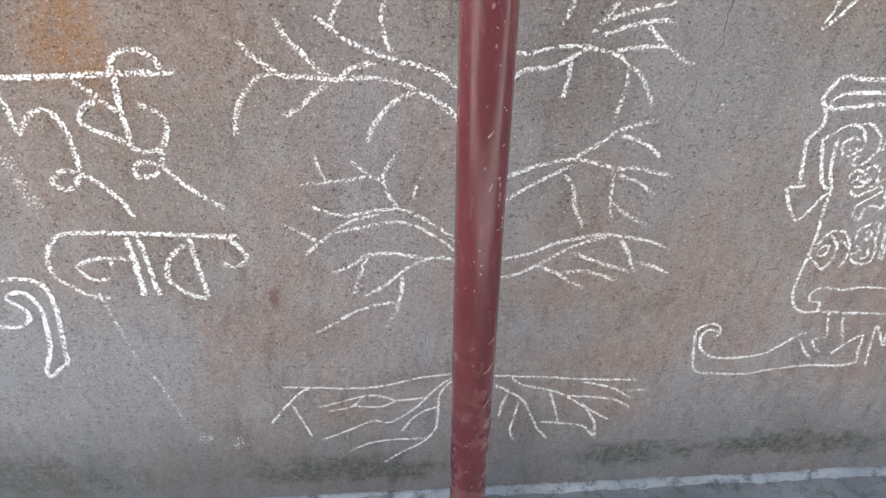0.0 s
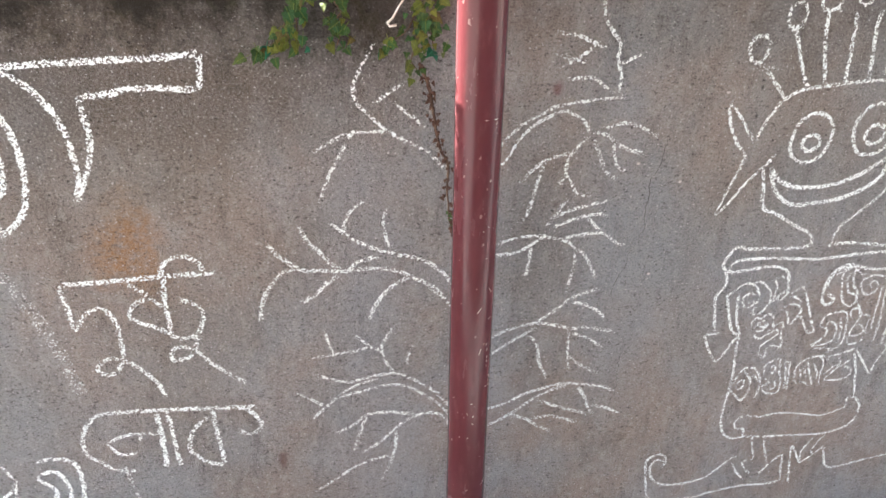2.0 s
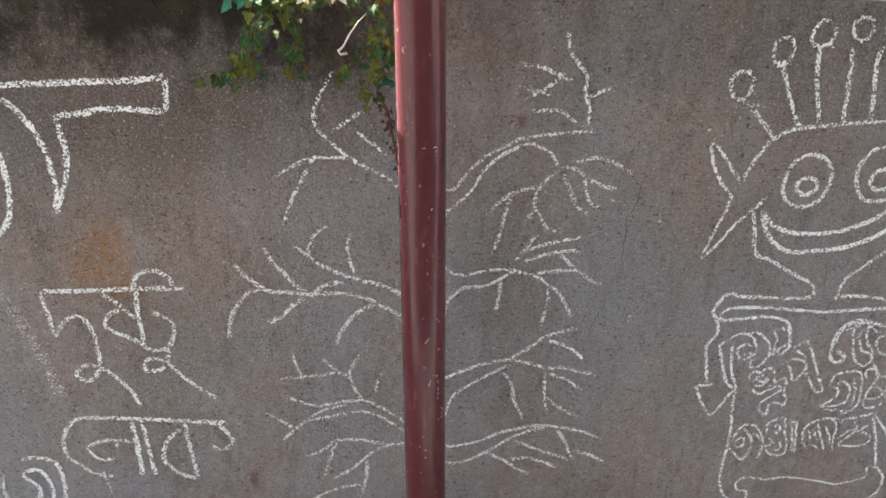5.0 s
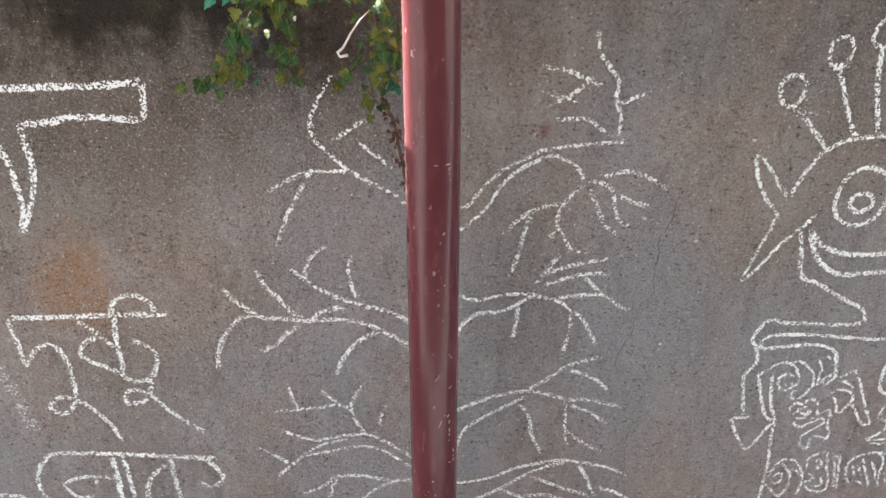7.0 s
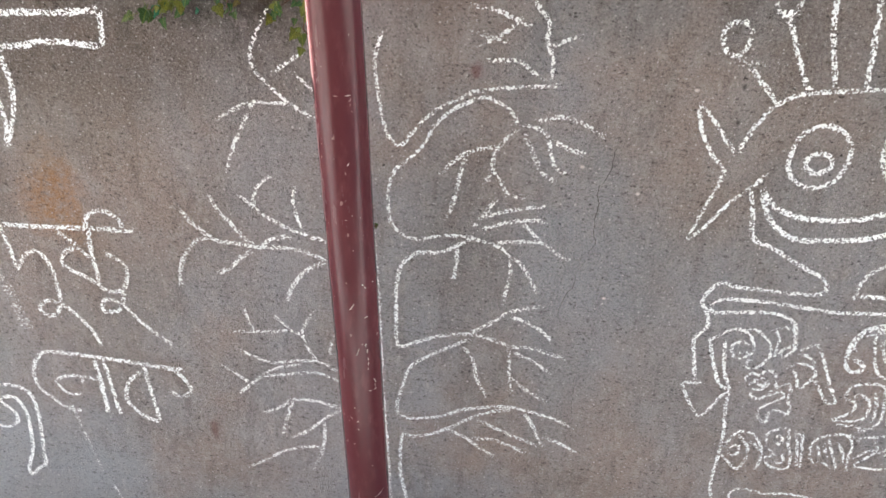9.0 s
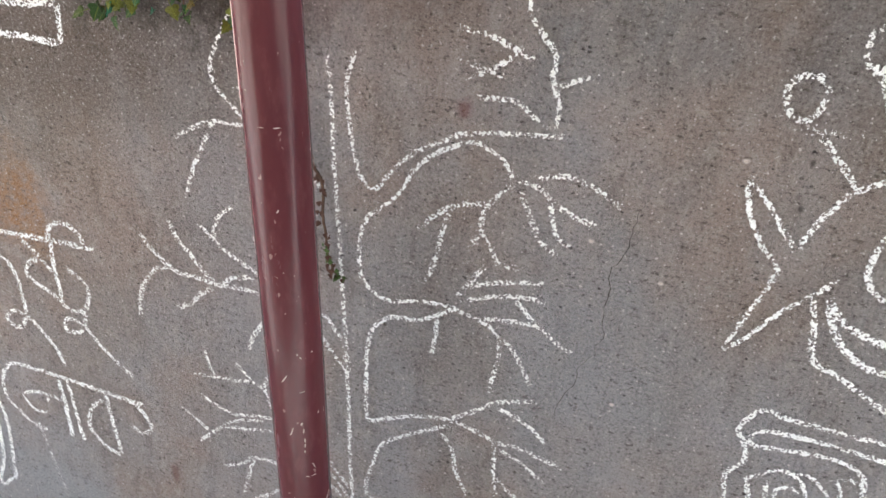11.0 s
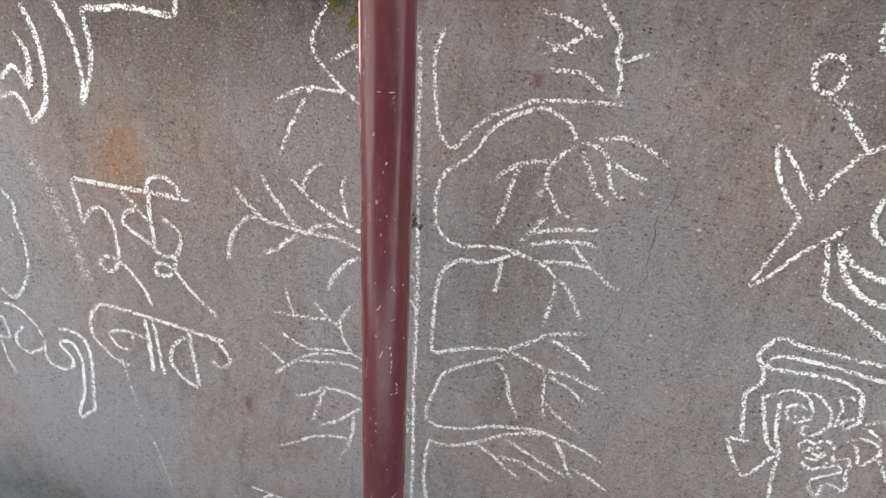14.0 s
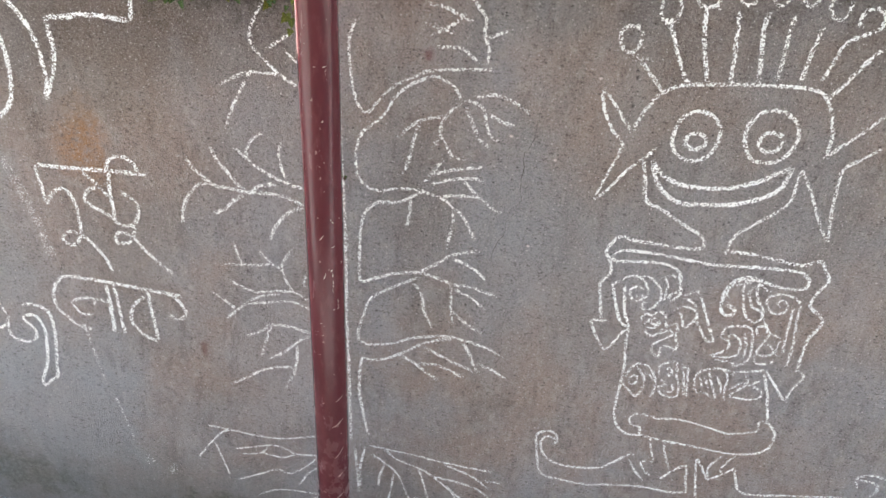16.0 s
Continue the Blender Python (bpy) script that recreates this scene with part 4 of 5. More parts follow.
c.line((94.7, 65.5), (94.1, 67.3), (94, 69.7), (95.2, 71.1), (96.9, 71.9), (99.1, 71.9), (100.4, 70), (100.4, 67.1), (100.8, 64.2))
c.line((94.7, 65.5), (96.7, 65.4), (98.9, 64.3), (98.4, 66.2), (97.4, 68.4), (96.3, 71.1))
c.line((94.9, 69.2), (96, 66.5))
c.line((95.9, 69.8), (97, 66.4))
c.line((97.9, 70.9), (99, 68.7), (100.1, 66))
c.done()
c = Chalk(creature, "letter", 0.0072, 0.6)
c.line((100.8, 71.6), (104.6, 72.4), (107.6, 73.2))
c.line((99.5, 72.3), (101.7, 70.5))
c.line((103.6, 71.8), (104.5, 69.1), (103, 67.3), (101.7, 65.6), (104.7, 65.2), (107.5, 65.7), (107.8, 67.8), (105.5, 68.9), (106.8, 70.6))
c.line((101.3, 67), (103.7, 69.2), (107.4, 68.1))
c.done()
c = Chalk(creature, "scribble", 0.0072, 0.6)
c.line((101.2, 94.1), (98.1, 93.9), (95.8, 92.3), (94.8, 89.6), (94.9, 87), (95.9, 85.2), (97.6, 85), (97.8, 86.4), (96.8, 87.3), (96.1, 87.6))
c.line((96, 88.5), (95.4, 90.3), (96.5, 91.8), (99.4, 93.1))
c.done()
c = Chalk(creature, "scribble", 0.0072, 0.6)
c.line((99.9, 93.2), (98.3, 92.1), (98.7, 89.5), (99.3, 87), (100.6, 84.9), (102.2, 84.1), (103.3, 85.4), (102.6, 86.8), (101.1, 87.3), (100.1, 89.1), (99.6, 91), (100.6, 92.4))
c.done()
c = Chalk(creature, "scribble", 0.0072, 0.6)
c.line((101.3, 93.8), (100.9, 91.2), (101.8, 88.7), (102.9, 87.6), (103.4, 85.7))
c.line((101, 93.1), (102.8, 91.4), (103.6, 91.6))
c.done()
c = Chalk(creature, "scribble", 0.0072, 0.6)
c.line((103.8, 87.7), (103.2, 89.6), (104.3, 90.7), (106.3, 91.1), (108.6, 90.4), (109.6, 89.2), (110, 85.3), (110.6, 81.4), (110.9, 77.3), (110.8, 74.5))
c.line((103.8, 87.7), (105.4, 86.5), (107.3, 87.3), (107.4, 88.9), (106.1, 89.7), (105.3, 88.8), (106.3, 88.1))
c.line((108.5, 89), (108.8, 85.1), (109, 81.1), (109.4, 77.7))
c.done()
c = Chalk(creature, "scribble", 0.0072, 0.6)
c.line((96.7, 79.6), (97.2, 82), (99.2, 82.7), (101.4, 82.9), (102.5, 81.5), (103.2, 78.1), (103.3, 75.3), (102, 73.7), (100.5, 73))
c.line((101, 81.2), (102.1, 78), (102, 75.1))
c.done()
c = Chalk(creature, "scribble", 0.0072, 0.6)
c.line((96.7, 79.6), (98.5, 78.8), (98.4, 76.9), (96.5, 75.4), (95.5, 75))
c.line((95.8, 74.8), (98.3, 74.9), (100.4, 75.6), (101, 77.8), (100.3, 79.7), (98.7, 80.6), (98.3, 79.7))
c.line((96.8, 74), (99.7, 74), (102.1, 73.3))
c.done()
c = Chalk(creature, "scribble", 0.0072, 0.6)
c.line((103.6, 80.9), (103, 82.9), (104.2, 83.4), (105.7, 82), (105.3, 80.5))
c.line((103.4, 85.7), (104.9, 83.2), (105.3, 80.5), (104.4, 77.6), (104.6, 74.8), (107.4, 74.6), (108.1, 76.1))
c.line((105.3, 81.9), (107.3, 81.5), (108.1, 80.3), (107.8, 78.2), (108.5, 76.9))
c.line((104.7, 78.8), (106.2, 79.3), (107.6, 77.4), (105.8, 76.5), (104.6, 77))
c.done()
c = Chalk(creature, "body", 0.008, 0.62)
c.line((79.3, 67), (79.2, 63.2), (79.1, 60.1), (79.4, 56.3), (80.5, 53.7), (82.8, 51.7), (86.1, 51.9), (91.2, 51.2), (96.7, 50.9), (101.7, 50.4), (106.6, 50.3), (111.1, 51.4), (113.2, 53.7), (113.3, 56.9), (112.1, 59), (110.7, 60))
c.line((107.2, 72.1), (109.2, 66.9), (109.9, 64), (111, 60.1))
c.done()
c = Chalk(creature, "belt", 0.007, 0.62)
c.line((110.7, 60), (109.3, 59.8), (109.8, 57.4))
c.line((109.8, 57.4), (106.4, 56.1), (103.5, 55.6), (101, 56.2), (96, 57.2), (92.3, 57.6), (88.7, 57.1), (85.6, 57.7), (83.3, 57.3), (82.7, 55.7), (83.6, 54.3), (85.3, 54.1), (85.5, 52.1))
c.done()
c = Chalk(creature, "leg", 0.007, 0.62)
c.line((88, 51.7), (88.9, 48.3), (90, 45))
c.line((90, 45), (87.5, 44.7))
c.line((91.2, 51.2), (92.2, 47.3), (94, 43.1))
c.line((84.7, 44.5), (86.9, 41.1), (88.9, 39))
c.line((87.1, 44.6), (88.6, 42), (90.1, 40.6))
c.done()
c = Chalk(creature, "foot", 0.008, 0.64)
c.line((92.5, 40.2), (94.6, 43.2), (97.3, 45.4))
c.line((97.3, 45.4), (98, 40.8), (98.8, 37.1))
c.line((98.8, 37.1), (94.7, 36.6), (89.6, 37), (82, 36.3), (77, 35.3), (71.7, 35.5), (66.4, 36.3), (64.9, 39.5), (64, 44.4), (63.6, 47.7), (65.3, 49.3), (67.2, 49.2), (68.4, 47.3), (67.5, 45.6))
c.line((68, 47.2), (66.5, 47.9), (65, 47), (64.9, 44.6), (66.3, 41.8), (69.1, 40.3), (73.7, 40), (78.6, 40.9), (82, 43.6), (84.7, 46.2), (85.6, 45.8))
c.done()
c = Chalk(creature, "leg", 0.007, 0.62)
c.line((101.3, 35.8), (100.1, 41.2), (99.1, 47.4), (101.3, 44), (102.6, 42), (105.1, 43.9), (107.6, 46.1))
c.line((104.8, 50), (102.1, 45.8), (102.5, 42.5))
c.line((106.9, 50.1), (104.7, 45.5), (105.7, 44))
c.done()
c = Chalk(creature, "foot", 0.008, 0.62)
c.line((107.6, 46.1), (109.6, 40.5), (112.4, 39.3), (118.9, 40.3), (126, 41.4), (133, 42.3))
c.line((134.1, 45.4), (133.1, 48.4), (136, 49.6), (139, 48.9))
c.line((133.2, 48.1), (137.3, 47.4), (138, 45.4), (136.9, 43.1))
c.done()

c = Chalk(creature, "smudge", 0.011, 0.22)
c.line((68.8, 133), (72.4, 133.4), (76, 133.7))
c.done()

# ---- hairline crack ----
def jagged(points, seed, width):
    rnd = random.Random(seed)
    bm = bmesh.new()
    line = spline([Vector(p) for p in points], 0.006)
    rows = []
    for i, p in enumerate(line):
        k = math.sin(math.pi * min(1, max(0.08, i / len(line))))
        q = p + Vector((rnd.uniform(-0.0022, 0.0022), rnd.uniform(-0.001, 0.001)))
        w = width * (0.35 + 0.65 * k) * rnd.uniform(0.5, 1.2)
        rows.append((bm.verts.new((q.x - w / 2, -0.0006, q.y)), bm.verts.new((q.x + w / 2, -0.0006, q.y))))
    for a, b in zip(rows, rows[1:]):
        bm.faces.new((a[0], a[1], b[1], b[0]))
    return bm


CRACK = plain("crack_dirt", (0.055, 0.047, 0.041), (0.095, 0.083, 0.073), 90)
part("crack", jagged([(0.555, 1.228), (0.549, 1.210), (0.546, 1.188), (0.546, 1.172), (0.540, 1.159), (0.529, 1.134), (0.531, 1.112), (0.529, 1.092), (0.529, 1.072), (0.534, 1.050), (0.528, 1.029), (0.527, 1.018)], 3, 0.0013), CRACK, wall)
part("crack", jagged([(0.527, 1.016), (0.516, 1.002), (0.509, 0.982), (0.509, 0.969), (0.496, 0.944), (0.490, 0.921), (0.495, 0.890)], 4, 0.0011), CRACK, wall)
part("crack", jagged([(0.529, 1.074), (0.537, 1.070), (0.545, 1.073)], 8, 0.0011), CRACK, wall)
part("crack", jagged([(0.535, 0.82), (0.528, 0.76), (0.533, 0.70), (0.522, 0.63)], 5, 0.0009), CRACK, wall)
part("crack", jagged([(0.945, 0.985), (0.925, 0.975), (0.915, 0.955), (0.90, 0.945)], 6, 0.001), CRACK, wall)


# ---- scratches on the post ----
SCRATCH = plain("bare_scratch", (0.55, 0.42, 0.37), (0.40, 0.26, 0.23), 120)


def scratch(z, a0, a1, rise, width):
    bm = bmesh.new()
    rows = []
    n = 7
    for i in range(n + 1):
        a = radians(a0 + (a1 - a0) * i / n)
        w = width * (0.25 + math.sin(math.pi * i / n) * (0.75 + 0.4 * noise.noise((i * 0.9, z * 50, 1))))
        h = z + rise * (i / n) ** 1.5
        c = post_at(h)
        out = Vector((math.cos(a), math.sin(a), 0)) * (POST_R + 0.0011)
        rows.append((bm.verts.new(c + out - Vector((0, 0, w / 2))), bm.verts.new(c + out + Vector((0, 0, w / 2)))))
    for a, b in zip(rows, rows[1:]):
        bm.faces.new((a[0], b[0], b[1], a[1]))
    part("scratch", bm, SCRATCH, post)


for z, a0, a1, rise, width in ((0.625, -60, -32, 0.012, 0.002), (0.560, -72, -34, 0.016, 0.003), (0.475, -70, -33, 0.026, 0.003), (0.420, -60, -40, 0.010, 0.005), (0.36, -66, -35, 0.012, 0.003), (0.995, -90, -78, 0.01, 0.003), (0.915, -82, -74, 0.012, 0.004)):
    scratch(z, a0, a1, rise, width)
# a run of flakes down the front, small nicks and cross marks
for z, a, span, rise, width in ((1.034, -57, 3, 0.0, 0.003), (1.030, -52, 4, -0.003, 0.003), (0.979, -57, 11, 0.0015, 0.0012), (0.931, -60, 5, 0.002, 0.004), (0.920, -56, 3, 0.001, 0.008),
                                (0.906, -55, 3, -0.001, 0.007), (0.897, -55, 2.5, 0.001, 0.006), (0.888, -56, 2, 0.0, 0.005), (0.866, -42, 6, -0.008, 0.004), (0.847, -57, 8, -0.002, 0.0015),
                                (0.846, -46, 12, 0.0015, 0.0014), (0.794, -14, 12, 0.012, 0.004), (1.307, -90, 9, 0.0, 0.0012), (1.307, -66, 12, 0.0005, 0.0014), (1.215, -72, 5, 0.003, 0.003), (0.788, -92, 4, 0.002, 0.003), (0.941, -22, 3, 0.002, 0.004)):
    scratch(z, a, a + span, rise, width)
chips = random.Random(12)
for i in range(34):
    a = chips.uniform(-170, 10)
    scratch(chips.uniform(0.25, 1.6), a, a + chips.uniform(2, 7), chips.uniform(-0.004, 0.006), chips.uniform(0.0008, 0.0022))


# ---- creeper over the wall ----
def leaf_mesh(name, lobes, fold, droop):
    """A small creeper leaf, tip along +y, folded on its midrib, with a short stalk; thin, but closed."""
    bm = bmesh.new()
    half = [(0.24, -0.17), (0.44 + 0.08 * lobes, -0.05), (0.42 + 0.16 * lobes, 0.16), (0.33, 0.34), (0.30 + 0.08 * lobes, 0.50), (0.15, 0.76)]
    for sheet, lift in ((1, 0.0), (-1, -0.02)):
        mid = [bm.verts.new((0, y, lift - droop * y * y)) for y in (-0.06, 0.02, 0.18, 0.36, 0.54, 0.76, 1.0)]
        for s in (1, -1):
            edge = [bm.verts.new((s * x, y, lift + fold * x + 0.5 * fold * x * x - droop * y * y + 0.05 * math.sin(11 * y + s))) for x, y in half]
            chain = [(mid[k], edge[k], edge[k + 1], mid[k + 1]) for k in range(5)] + [(mid[5], edge[5], mid[6])]
            for f in chain:
                bm.faces.new(f if s * sheet > 0 else f[::-1])
    made = bmesh.ops.create_cone(bm, cap_ends=True, segments=4, radius1=0.03, radius2=0.025, depth=0.5)["verts"]
    bmesh.ops.rotate(bm, cent=(0, 0, 0), matrix=Matrix.Rotation(radians(90), 3, "X"), verts=made)
    bmesh.ops.translate(bm, vec=(0, -0.3, -0.01), verts=made)
    mesh = bpy.data.meshes.new(name)
    bm.to_mesh(mesh)
    bm.free()
    mesh.polygons.foreach_set("use_smooth", [True] * len(mesh.polygons))
    return mesh


LEAVES = [leaf_mesh("leaf", 1.0, 0.35, 0.15), leaf_mesh("leaf", 0.3, 0.15, 0.3), leaf_mesh("leaf", 0.6, -0.2, 0.25)]
for mesh in LEAVES:
    mesh.materials.append(LEAF)
DRY_LEAVES = [leaf_mesh("dry_leaf", 0.5, 0.8, 0.5), leaf_mesh("dry_leaf", 0.2, -0.6, 0.6)]
for mesh in DRY_LEAVES:
    mesh.materials.append(DRY)
MOSS_LEAVES = [leaf_mesh("moss_tuft", 0.3, 0.4, 0.4)]
for mesh in MOSS_LEAVES:
    mesh.materials.append(MOSS)
PALE_LEAVES = [leaf_mesh("bleached_leaf", 0.6, 0.5, 0.3)]
for mesh in PALE_LEAVES:
    mesh.materials.append(SUNLIT_WHITE)

TEAL_LEAVES = [mesh.copy() for mesh in LEAVES]
for mesh in TEAL_LEAVES:
    mesh.materials.clear()
    mesh.materials.append(TEAL)

grow = random.Random(21)
creeper = tagged(new("creeper"), "small-leaved green creeper hanging over the top of the wall", "climbing plant")


def add_leaf(meshes, name, p, size, toward=(0, -1, 0.25), hang=0.8):
    face = (Vector(toward) + Vector((grow.uniform(-0.85, 0.85), grow.uniform(-0.3, 0.3), grow.uniform(-0.35, 0.9)))).normalized()
    tip = Vector((grow.uniform(-0.8, 0.8), grow.uniform(-0.3, 0.1), -hang + grow.uniform(-0.3, 0.5)))
    tip = (tip - face * tip.dot(face)).normalized()
    side = tip.cross(face)
    m = Matrix((side, tip, face)).transposed().to_4x4()
    ob = new(name, grow.choice(meshes))
    ob.parent = creeper
    s = size * grow.uniform(0.6, 1.35)
    ob.matrix_basis = Matrix.Translation(p) @ m @ Matrix.Diagonal((s, s, s, 1))


def strand(points, radius, count, size, spread, meshes=LEAVES, name="leaf"):
    line = spline([Vector(p) for p in points], 0.012)
    bm = bmesh.new()
    wob = [p + Vector((noise.noise((p.z * 60, 1, p.x * 50)), noise.noise((p.z * 60, 5, 2)) * 0.6, 0)) * 0.004 for p in line]
    n = len(wob)
    tube(bm, wob, [radius * (1.15 - 0.6 * i / n) for i in range(n)], 6)
    part("stem", bm, STEM, creeper, smooth=True)
    for i in range(count):
        p = wob[int((i + grow.random()) * n / count) % n]
        off = Vector((grow.gauss(0, spread), -abs(grow.gauss(0, spread * 0.7)) - 0.003, grow.gauss(0, spread * 0.6)))
        q = p + off
        q.y = min(q.y, -0.008) if q.z < 1.515 else q.y
        add_leaf(meshes, name, q, size)


strand([(-0.055, 0.03, 1.520), (-0.056, -0.016, 1.506), (-0.049, -0.026, 1.466), (-0.066, -0.026, 1.441), (-0.079, -0.022, 1.420), (-0.088, -0.018, 1.399), (-0.100, -0.014, 1.380), (-0.127, -0.012, 1.365)], 0.0016, 62, 0.0140, 0.009)
strand([(-0.066, -0.022, 1.441), (-0.070, -0.026, 1.40), (-0.071, -0.022, 1.382)], 0.0012, 14, 0.0135, 0.008)
strand([(-0.025, 0.04, 1.520), (-0.023, -0.018, 1.507), (-0.003, -0.026, 1.488), (-0.020, -0.028, 1.450), (-0.004, -0.024, 1.425), (-0.014, -0.020, 1.410), (-0.006, -0.014, 1.392), (-0.011, -0.012, 1.375)], 0.0016, 52, 0.0140, 0.009)
strand([(0.115, 0.05, 1.520), (0.120, -0.018, 1.514), (0.113, -0.026, 1.476), (0.103, -0.026, 1.456), (0.110, -0.024, 1.430), (0.123, -0.020, 1.410), (0.128, -0.016, 1.385), (0.131, -0.014, 1.362)], 0.0016, 58, 0.0135, 0.010)
strand([(0.135, 0.05, 1.520), (0.138, -0.016, 1.508), (0.134, -0.022, 1.46), (0.130, -0.016, 1.40)], 0.0016, 30, 0.013, 0.009)
strand([(0.106, -0.020, 1.432), (0.092, -0.022, 1.402), (0.072, -0.018, 1.384), (0.058, -0.012, 1.362)], 0.0011, 16, 0.0130, 0.007)
strand([(0.112, -0.020, 1.425), (0.108, -0.018, 1.385), (0.098, -0.014, 1.352), (0.108, -0.012, 1.336)], 0.0013, 18, 0.0125, 0.007)
strand([(-0.045, -0.018, 1.490), (-0.010, -0.026, 1.484), (0.015, -0.026, 1.483), (0.042, -0.022, 1.484), (0.075, -0.020, 1.494)], 0.0018, 34, 0.0130, 0.008)
strand([(-0.050, -0.020, 1.480), (-0.090, -0.022, 1.482), (-0.104, -0.020, 1.476)], 0.0011, 9, 0.0140, 0.005, TEAL_LEAVES)
for x, y, z in ((-0.122, -0.014, 1.368), (-0.112, -0.015, 1.374), (-0.018, -0.028, 1.414), (-0.010, -0.028, 1.409), (0.129, -0.020, 1.368), (0.134, -0.020, 1.362), (-0.028, -0.030, 1.494), (-0.052, -0.014, 1.370)):
    add_leaf(TEAL_LEAVES, "leaf", Vector((x, y, z)), 0.0155)


def mat_of_leaves(points, count, size, spread):
    """The thick of the creeper on the coping, past counting."""
    line = spline([Vector(p) for p in points], 0.02)
    bm = bmesh.new()
    for _ in range(count):
        p = grow.choice(line) + Vector((grow.gauss(0, 0.012), grow.gauss(0, spread), abs(grow.gauss(0, spread)) * 0.8))
        m = Matrix.Translation(p) @ Euler((grow.uniform(-0.2, 1.9), grow.uniform(-0.8, 0.8), grow.uniform(-3.1, 3.1))).to_matrix().to_4x4() @ Matrix.Scale(size * grow.uniform(0.7, 1.3), 4)
        start = len(bm.verts)
        bm.from_mesh(grow.choice(LEAVES))
        bm.verts.ensure_lookup_table()
        bmesh.ops.transform(bm, matrix=m, verts=bm.verts[start:])
    tagged(part("foliage", bm, FOLIAGE, creeper, smooth=True), kind="stuff")


mat_of_leaves([(-0.09, 0.04, 1.508), (-0.02, 0.0, 1.506), (0.05, -0.004, 1.508), (0.12, 0.01, 1.508), (0.165, 0.03, 1.508)], 130, 0.017, 0.018)
mat_of_leaves([(-0.08, 0.12, 1.512), (0.0, 0.10, 1.53), (0.08, 0.12, 1.525), (0.15, 0.10, 1.515)], 150, 0.019, 0.03)
for k in range(6):
    x = -0.07 + 0.04 * k
    strand([(x, 0.14, 1.515), (x + 0.02, 0.06, 1.525), (x + 0.01, -0.01, 1.512), (x + 0.015, -0.018, 1.48)], 0.002, 3, 0.014, 0.01)
strand([(0.03, 0.02, 1.515), (0.05, -0.012, 1.50), (0.075, -0.018, 1.485), (0.10, -0.016, 1.488)], 0.0015, 26, 0.014, 0.013)
# the dead runner flat on the plaster
RUNNER = [(0.109, -0.010, 1.347), (0.122, -0.008, 1.328), (0.127, -0.007, 1.305), (0.134, -0.007, 1.280), (0.140, -0.007, 1.256), (0.144, -0.007, 1.226), (0.152, -0.007, 1.204),
          (0.162, -0.007, 1.188), (0.166, -0.007, 1.160), (0.165, -0.007, 1.130), (0.167, -0.007, 1.100), (0.172, -0.007, 1.070), (0.186, -0.007, 1.053)]
strand(RUNNER, 0.0026, 76, 0.0062, 0.0032, DRY_LEAVES, "dry_leaf")
strand([(0.120, -0.010, 1.34), (0.127, -0.008, 1.31), (0.137, -0.006, 1.27), (0.146, -0.006, 1.22)], 0.0014, 12, 0.006, 0.004, DRY_LEAVES, "dry_leaf")
for i in range(16):
    p = Vector(RUNNER[-1]).lerp(Vector(RUNNER[-3]), grow.random() ** 1.6)
    add_leaf(MOSS_LEAVES, "moss_tuft", p + Vector((grow.gauss(0, 0.003), -0.004, grow.gauss(0, 0.003))), 0.006)
# twig with a hooked end, its white colour standing for full sun
bm = bmesh.new()
tube(bm, [(0.100, -0.030, 1.468), (0.086, -0.050, 1.456), (0.074, -0.050, 1.439), (0.064, -0.050, 1.421), (0.057, -0.050, 1.415), (0.060, -0.050, 1.410), (0.070, -0.050, 1.412)], [0.0008, 0.0012, 0.0014, 0.0016, 0.0022, 0.0020, 0.0024], 6)
part("twig", bm, SUNLIT_WHITE, creeper, "bare twig with a hooked end, coloured white for the sun on it", True)
# green leaves in full sun, given as white ones
for x, y, z, s in ((0.056, -0.05, 1.522, 0.012), (0.068, -0.05, 1.518, 0.011), (0.054, -0.05, 1.496, 0.013), (0.064, -0.05, 1.488, 0.012), (0.011, -0.05, 1.502, 0.012), (0.008, -0.05, 1.486, 0.012), (0.004, -0.05, 1.457, 0.009), (-0.035, -0.05, 1.518, 0.012)):
    add_leaf(PALE_LEAVES, "bleached_leaf", Vector((x, y, z)), s)


# ---- beyond the wall ----
fence = tagged(new("fence"), "low grey painted metal fence across the sunlit ground", "fence")
for i in range(9):
    bm = bmesh.new()
    x = 0.6 + 1.15 * i
    box(bm, x - 0.05, x + 0.05, 5.0, 5.1, -0.12, 1.4, 0.008)
    part("post", bm, GREY_PAINT, fence)
for z in (0.12, 1.22):
    bm = bmesh.new()
    box(bm, 0.55, 9.85, 5.03, 5.07, z, z + 0.05, 0.005)
    part("rail", bm, GREY_PAINT, fence)
slat = bmesh.new()
box(slat, -0.012, 0.012, 5.035, 5.065, -0.10, 1.34, 0.003)
first = part("slat", slat, GREY_PAINT, fence)
first.location.x = 1.75 + 0.12
for i in range(9):
    for k in range(1, 9):
        if (i, k) != (1, 1) and i in (1, 2, 5):
            s = new("slat", first.data)
            s.parent = fence
            s.location.x = 0.6 + 1.15 * i + 0.12 * k


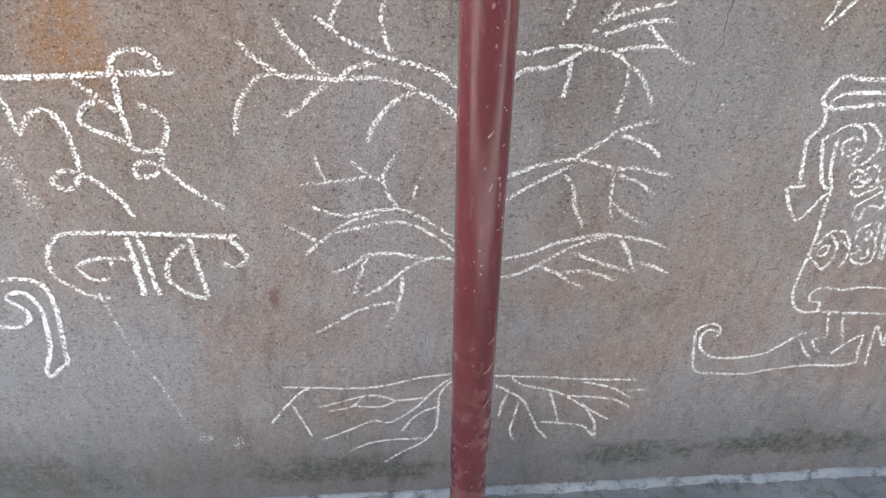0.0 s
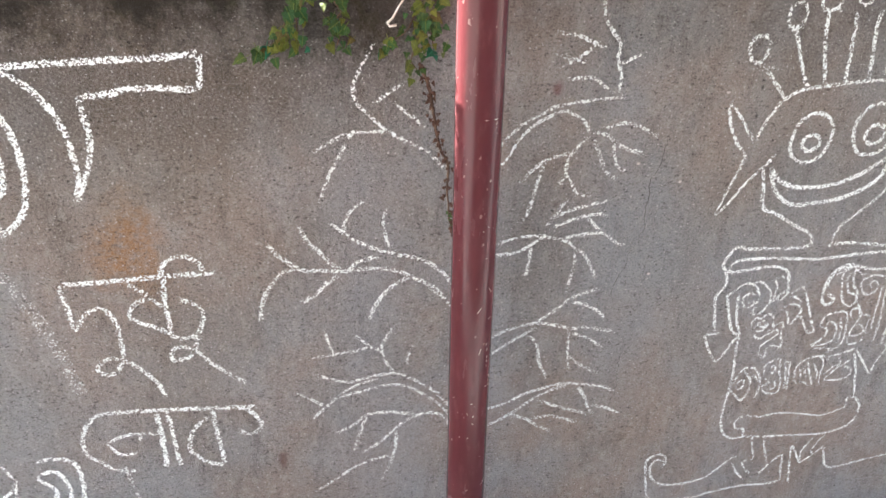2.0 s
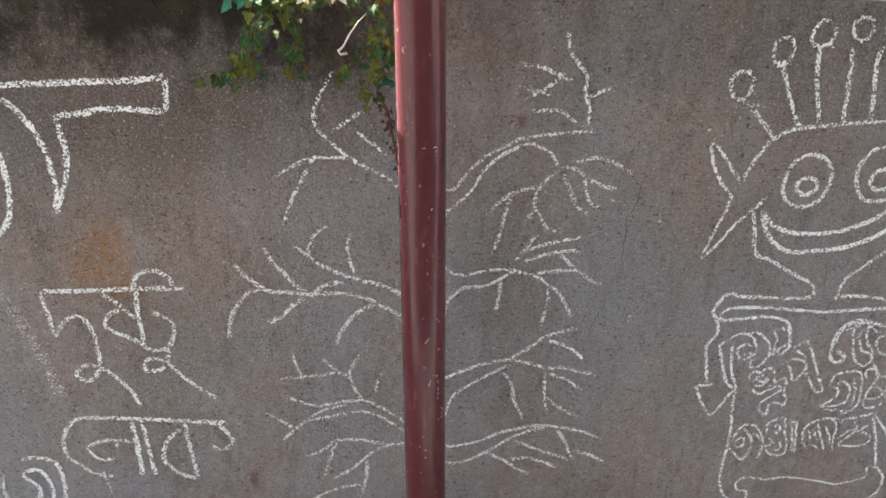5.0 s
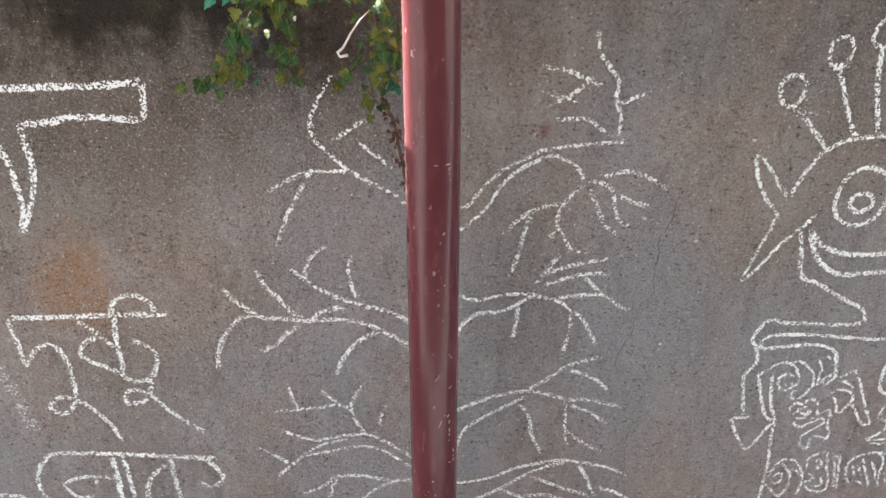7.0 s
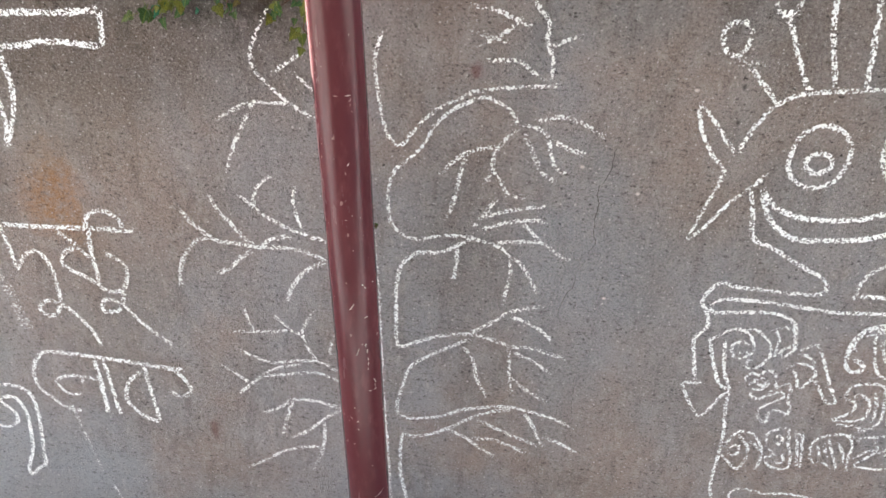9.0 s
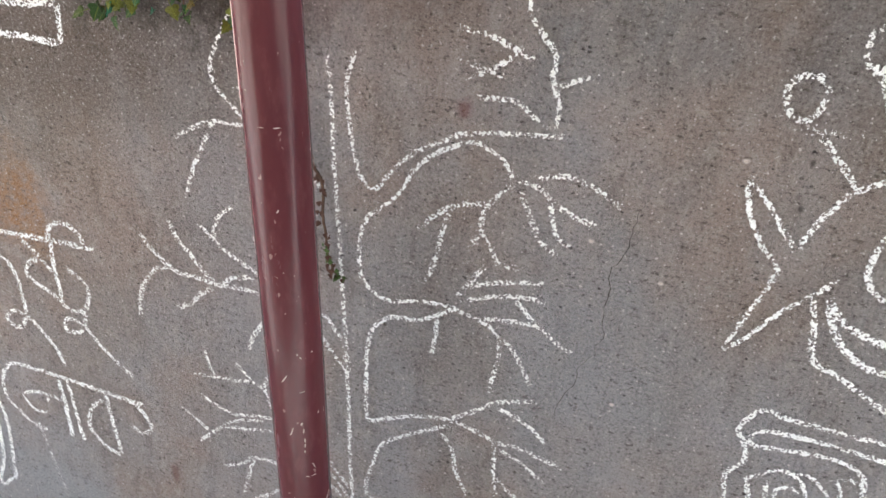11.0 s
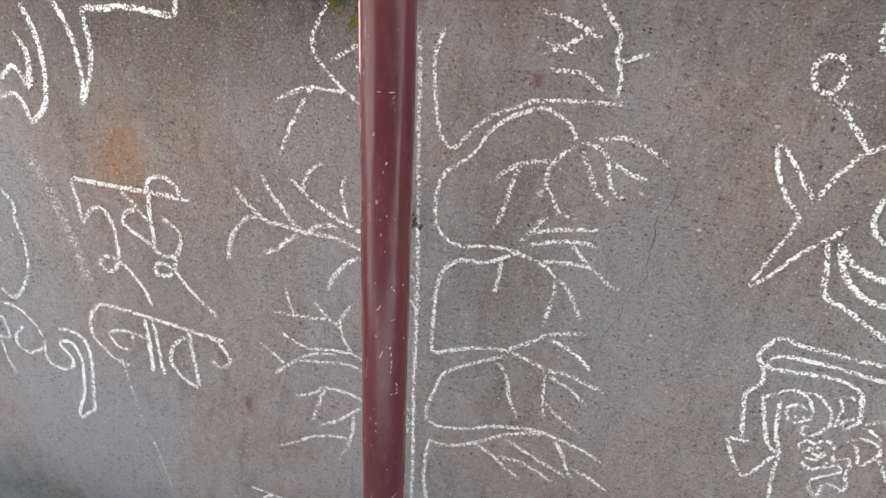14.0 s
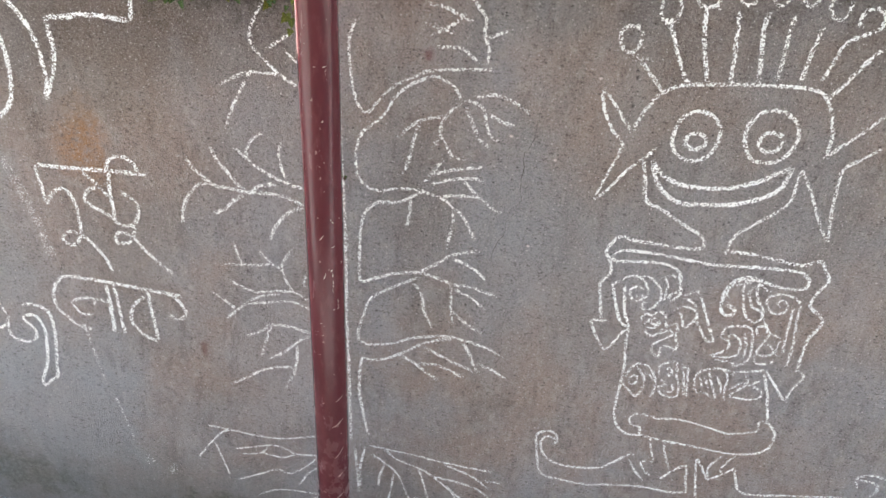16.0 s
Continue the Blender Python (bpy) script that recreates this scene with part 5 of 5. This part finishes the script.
def foliage(bm, centre, radius, count, size, rnd):
    for _ in range(count):
        d = Vector((rnd.gauss(0, 1), rnd.gauss(0, 1), rnd.gauss(0, 0.8))).normalized() * radius * rnd.uniform(0.25, 1.0)
        p = Vector(centre) + d
        a = Vector((rnd.gauss(0, 1), rnd.gauss(0, 1), rnd.gauss(0, 1))).normalized()
        b = a.orthogonal().normalized() * size * rnd.uniform(0.3, 0.5)
        a *= size * rnd.uniform(0.7, 1.2)
        bm.faces.new([bm.verts.new(p + v) for v in (-a * 0.1, a * 0.4 + b, a, a * 0.4 - b)])


bushes = random.Random(8)
for x, y, s in ((2.6, 5.9, 0.35), (3.1, 6.3, 0.3), (5.9, 5.9, 0.45), (6.6, 5.8, 0.5)):
    bush = tagged(new("bush"), "small leafy green bush on the sunlit ground", "bush", "bushes beyond the wall")
    bm = bmesh.new()
    for k in range(5):
        tube(bm, [(x, y, -0.12), (x + bushes.uniform(-0.2, 0.2) * s, y, 0.1), (x + bushes.uniform(-0.8, 0.8) * s, y + bushes.uniform(-0.5, 0.5) * s, 0.95)], [0.012, 0.009, 0.004], 5)
    part("branch", bm, BARK, bush)
    bm = bmesh.new()
    for k in range(6):
        foliage(bm, (x + bushes.uniform(-0.8, 0.8) * s, y + bushes.uniform(-0.5, 0.5) * s, 0.85 + bushes.uniform(-0.35, 0.3)), 0.22, 60, 0.07, bushes)
    part("crown", bm, BUSH, bush)

# unseen tree, added to cast shade on the coping
shade_tree = tagged(new("tree"), "unseen leafy tree added beyond the wall to shade its top", "tree")
bm = bmesh.new()
tube(bm, [(-3.6, 2.4, -0.12), (-3.55, 2.35, 1.2), (-3.42, 2.2, 2.6), (-3.3, 2.0, 3.8), (-3.2, 1.95, 4.6)], [0.10, 0.085, 0.07, 0.05, 0.02], 10)
for k in range(9):
    a = k * 0.7 + 0.2
    z = 3.2 + 0.16 * k
    tube(bm, [(-3.35 + 0.02 * k, 2.1 - 0.02 * k, z), (-3.35 + 0.45 * math.cos(a), 2.05 + 0.4 * math.sin(a), z + 0.35), (-3.25 + 0.7 * math.cos(a), 2.0 + 0.65 * math.sin(a), z + 0.6)], [0.03, 0.02, 0.006], 6)
tube(bm, [(-3.33, 2.05, 3.2), (-2.7, 1.75, 3.5), (-2.1, 1.45, 3.55), (-1.6, 1.2, 3.45)], [0.032, 0.024, 0.014, 0.005], 6)
part("trunk", bm, BARK, shade_tree, smooth=True)
bm = bmesh.new()
crown = random.Random(5)
for k in range(26):
    a, r = crown.uniform(0, 6.3), crown.uniform(0.1, 0.58)
    foliage(bm, (-3.20 + r * math.cos(a), 1.95 + r * math.sin(a) * 0.9, 4.55 + crown.uniform(-0.45, 0.45)), 0.27, 220, 0.12, crown)
# leaf clumps on the low limb, placed to shade the coping's west part
for x, y, z in ((-2.25, 1.5, 3.55), (-2.0, 1.36, 3.5), (-1.78, 1.27, 3.5), (-1.60, 1.18, 3.5)):
    foliage(bm, (x, y, z), 0.19, 170, 0.11, crown)
part("crown", bm, BUSH, shade_tree)
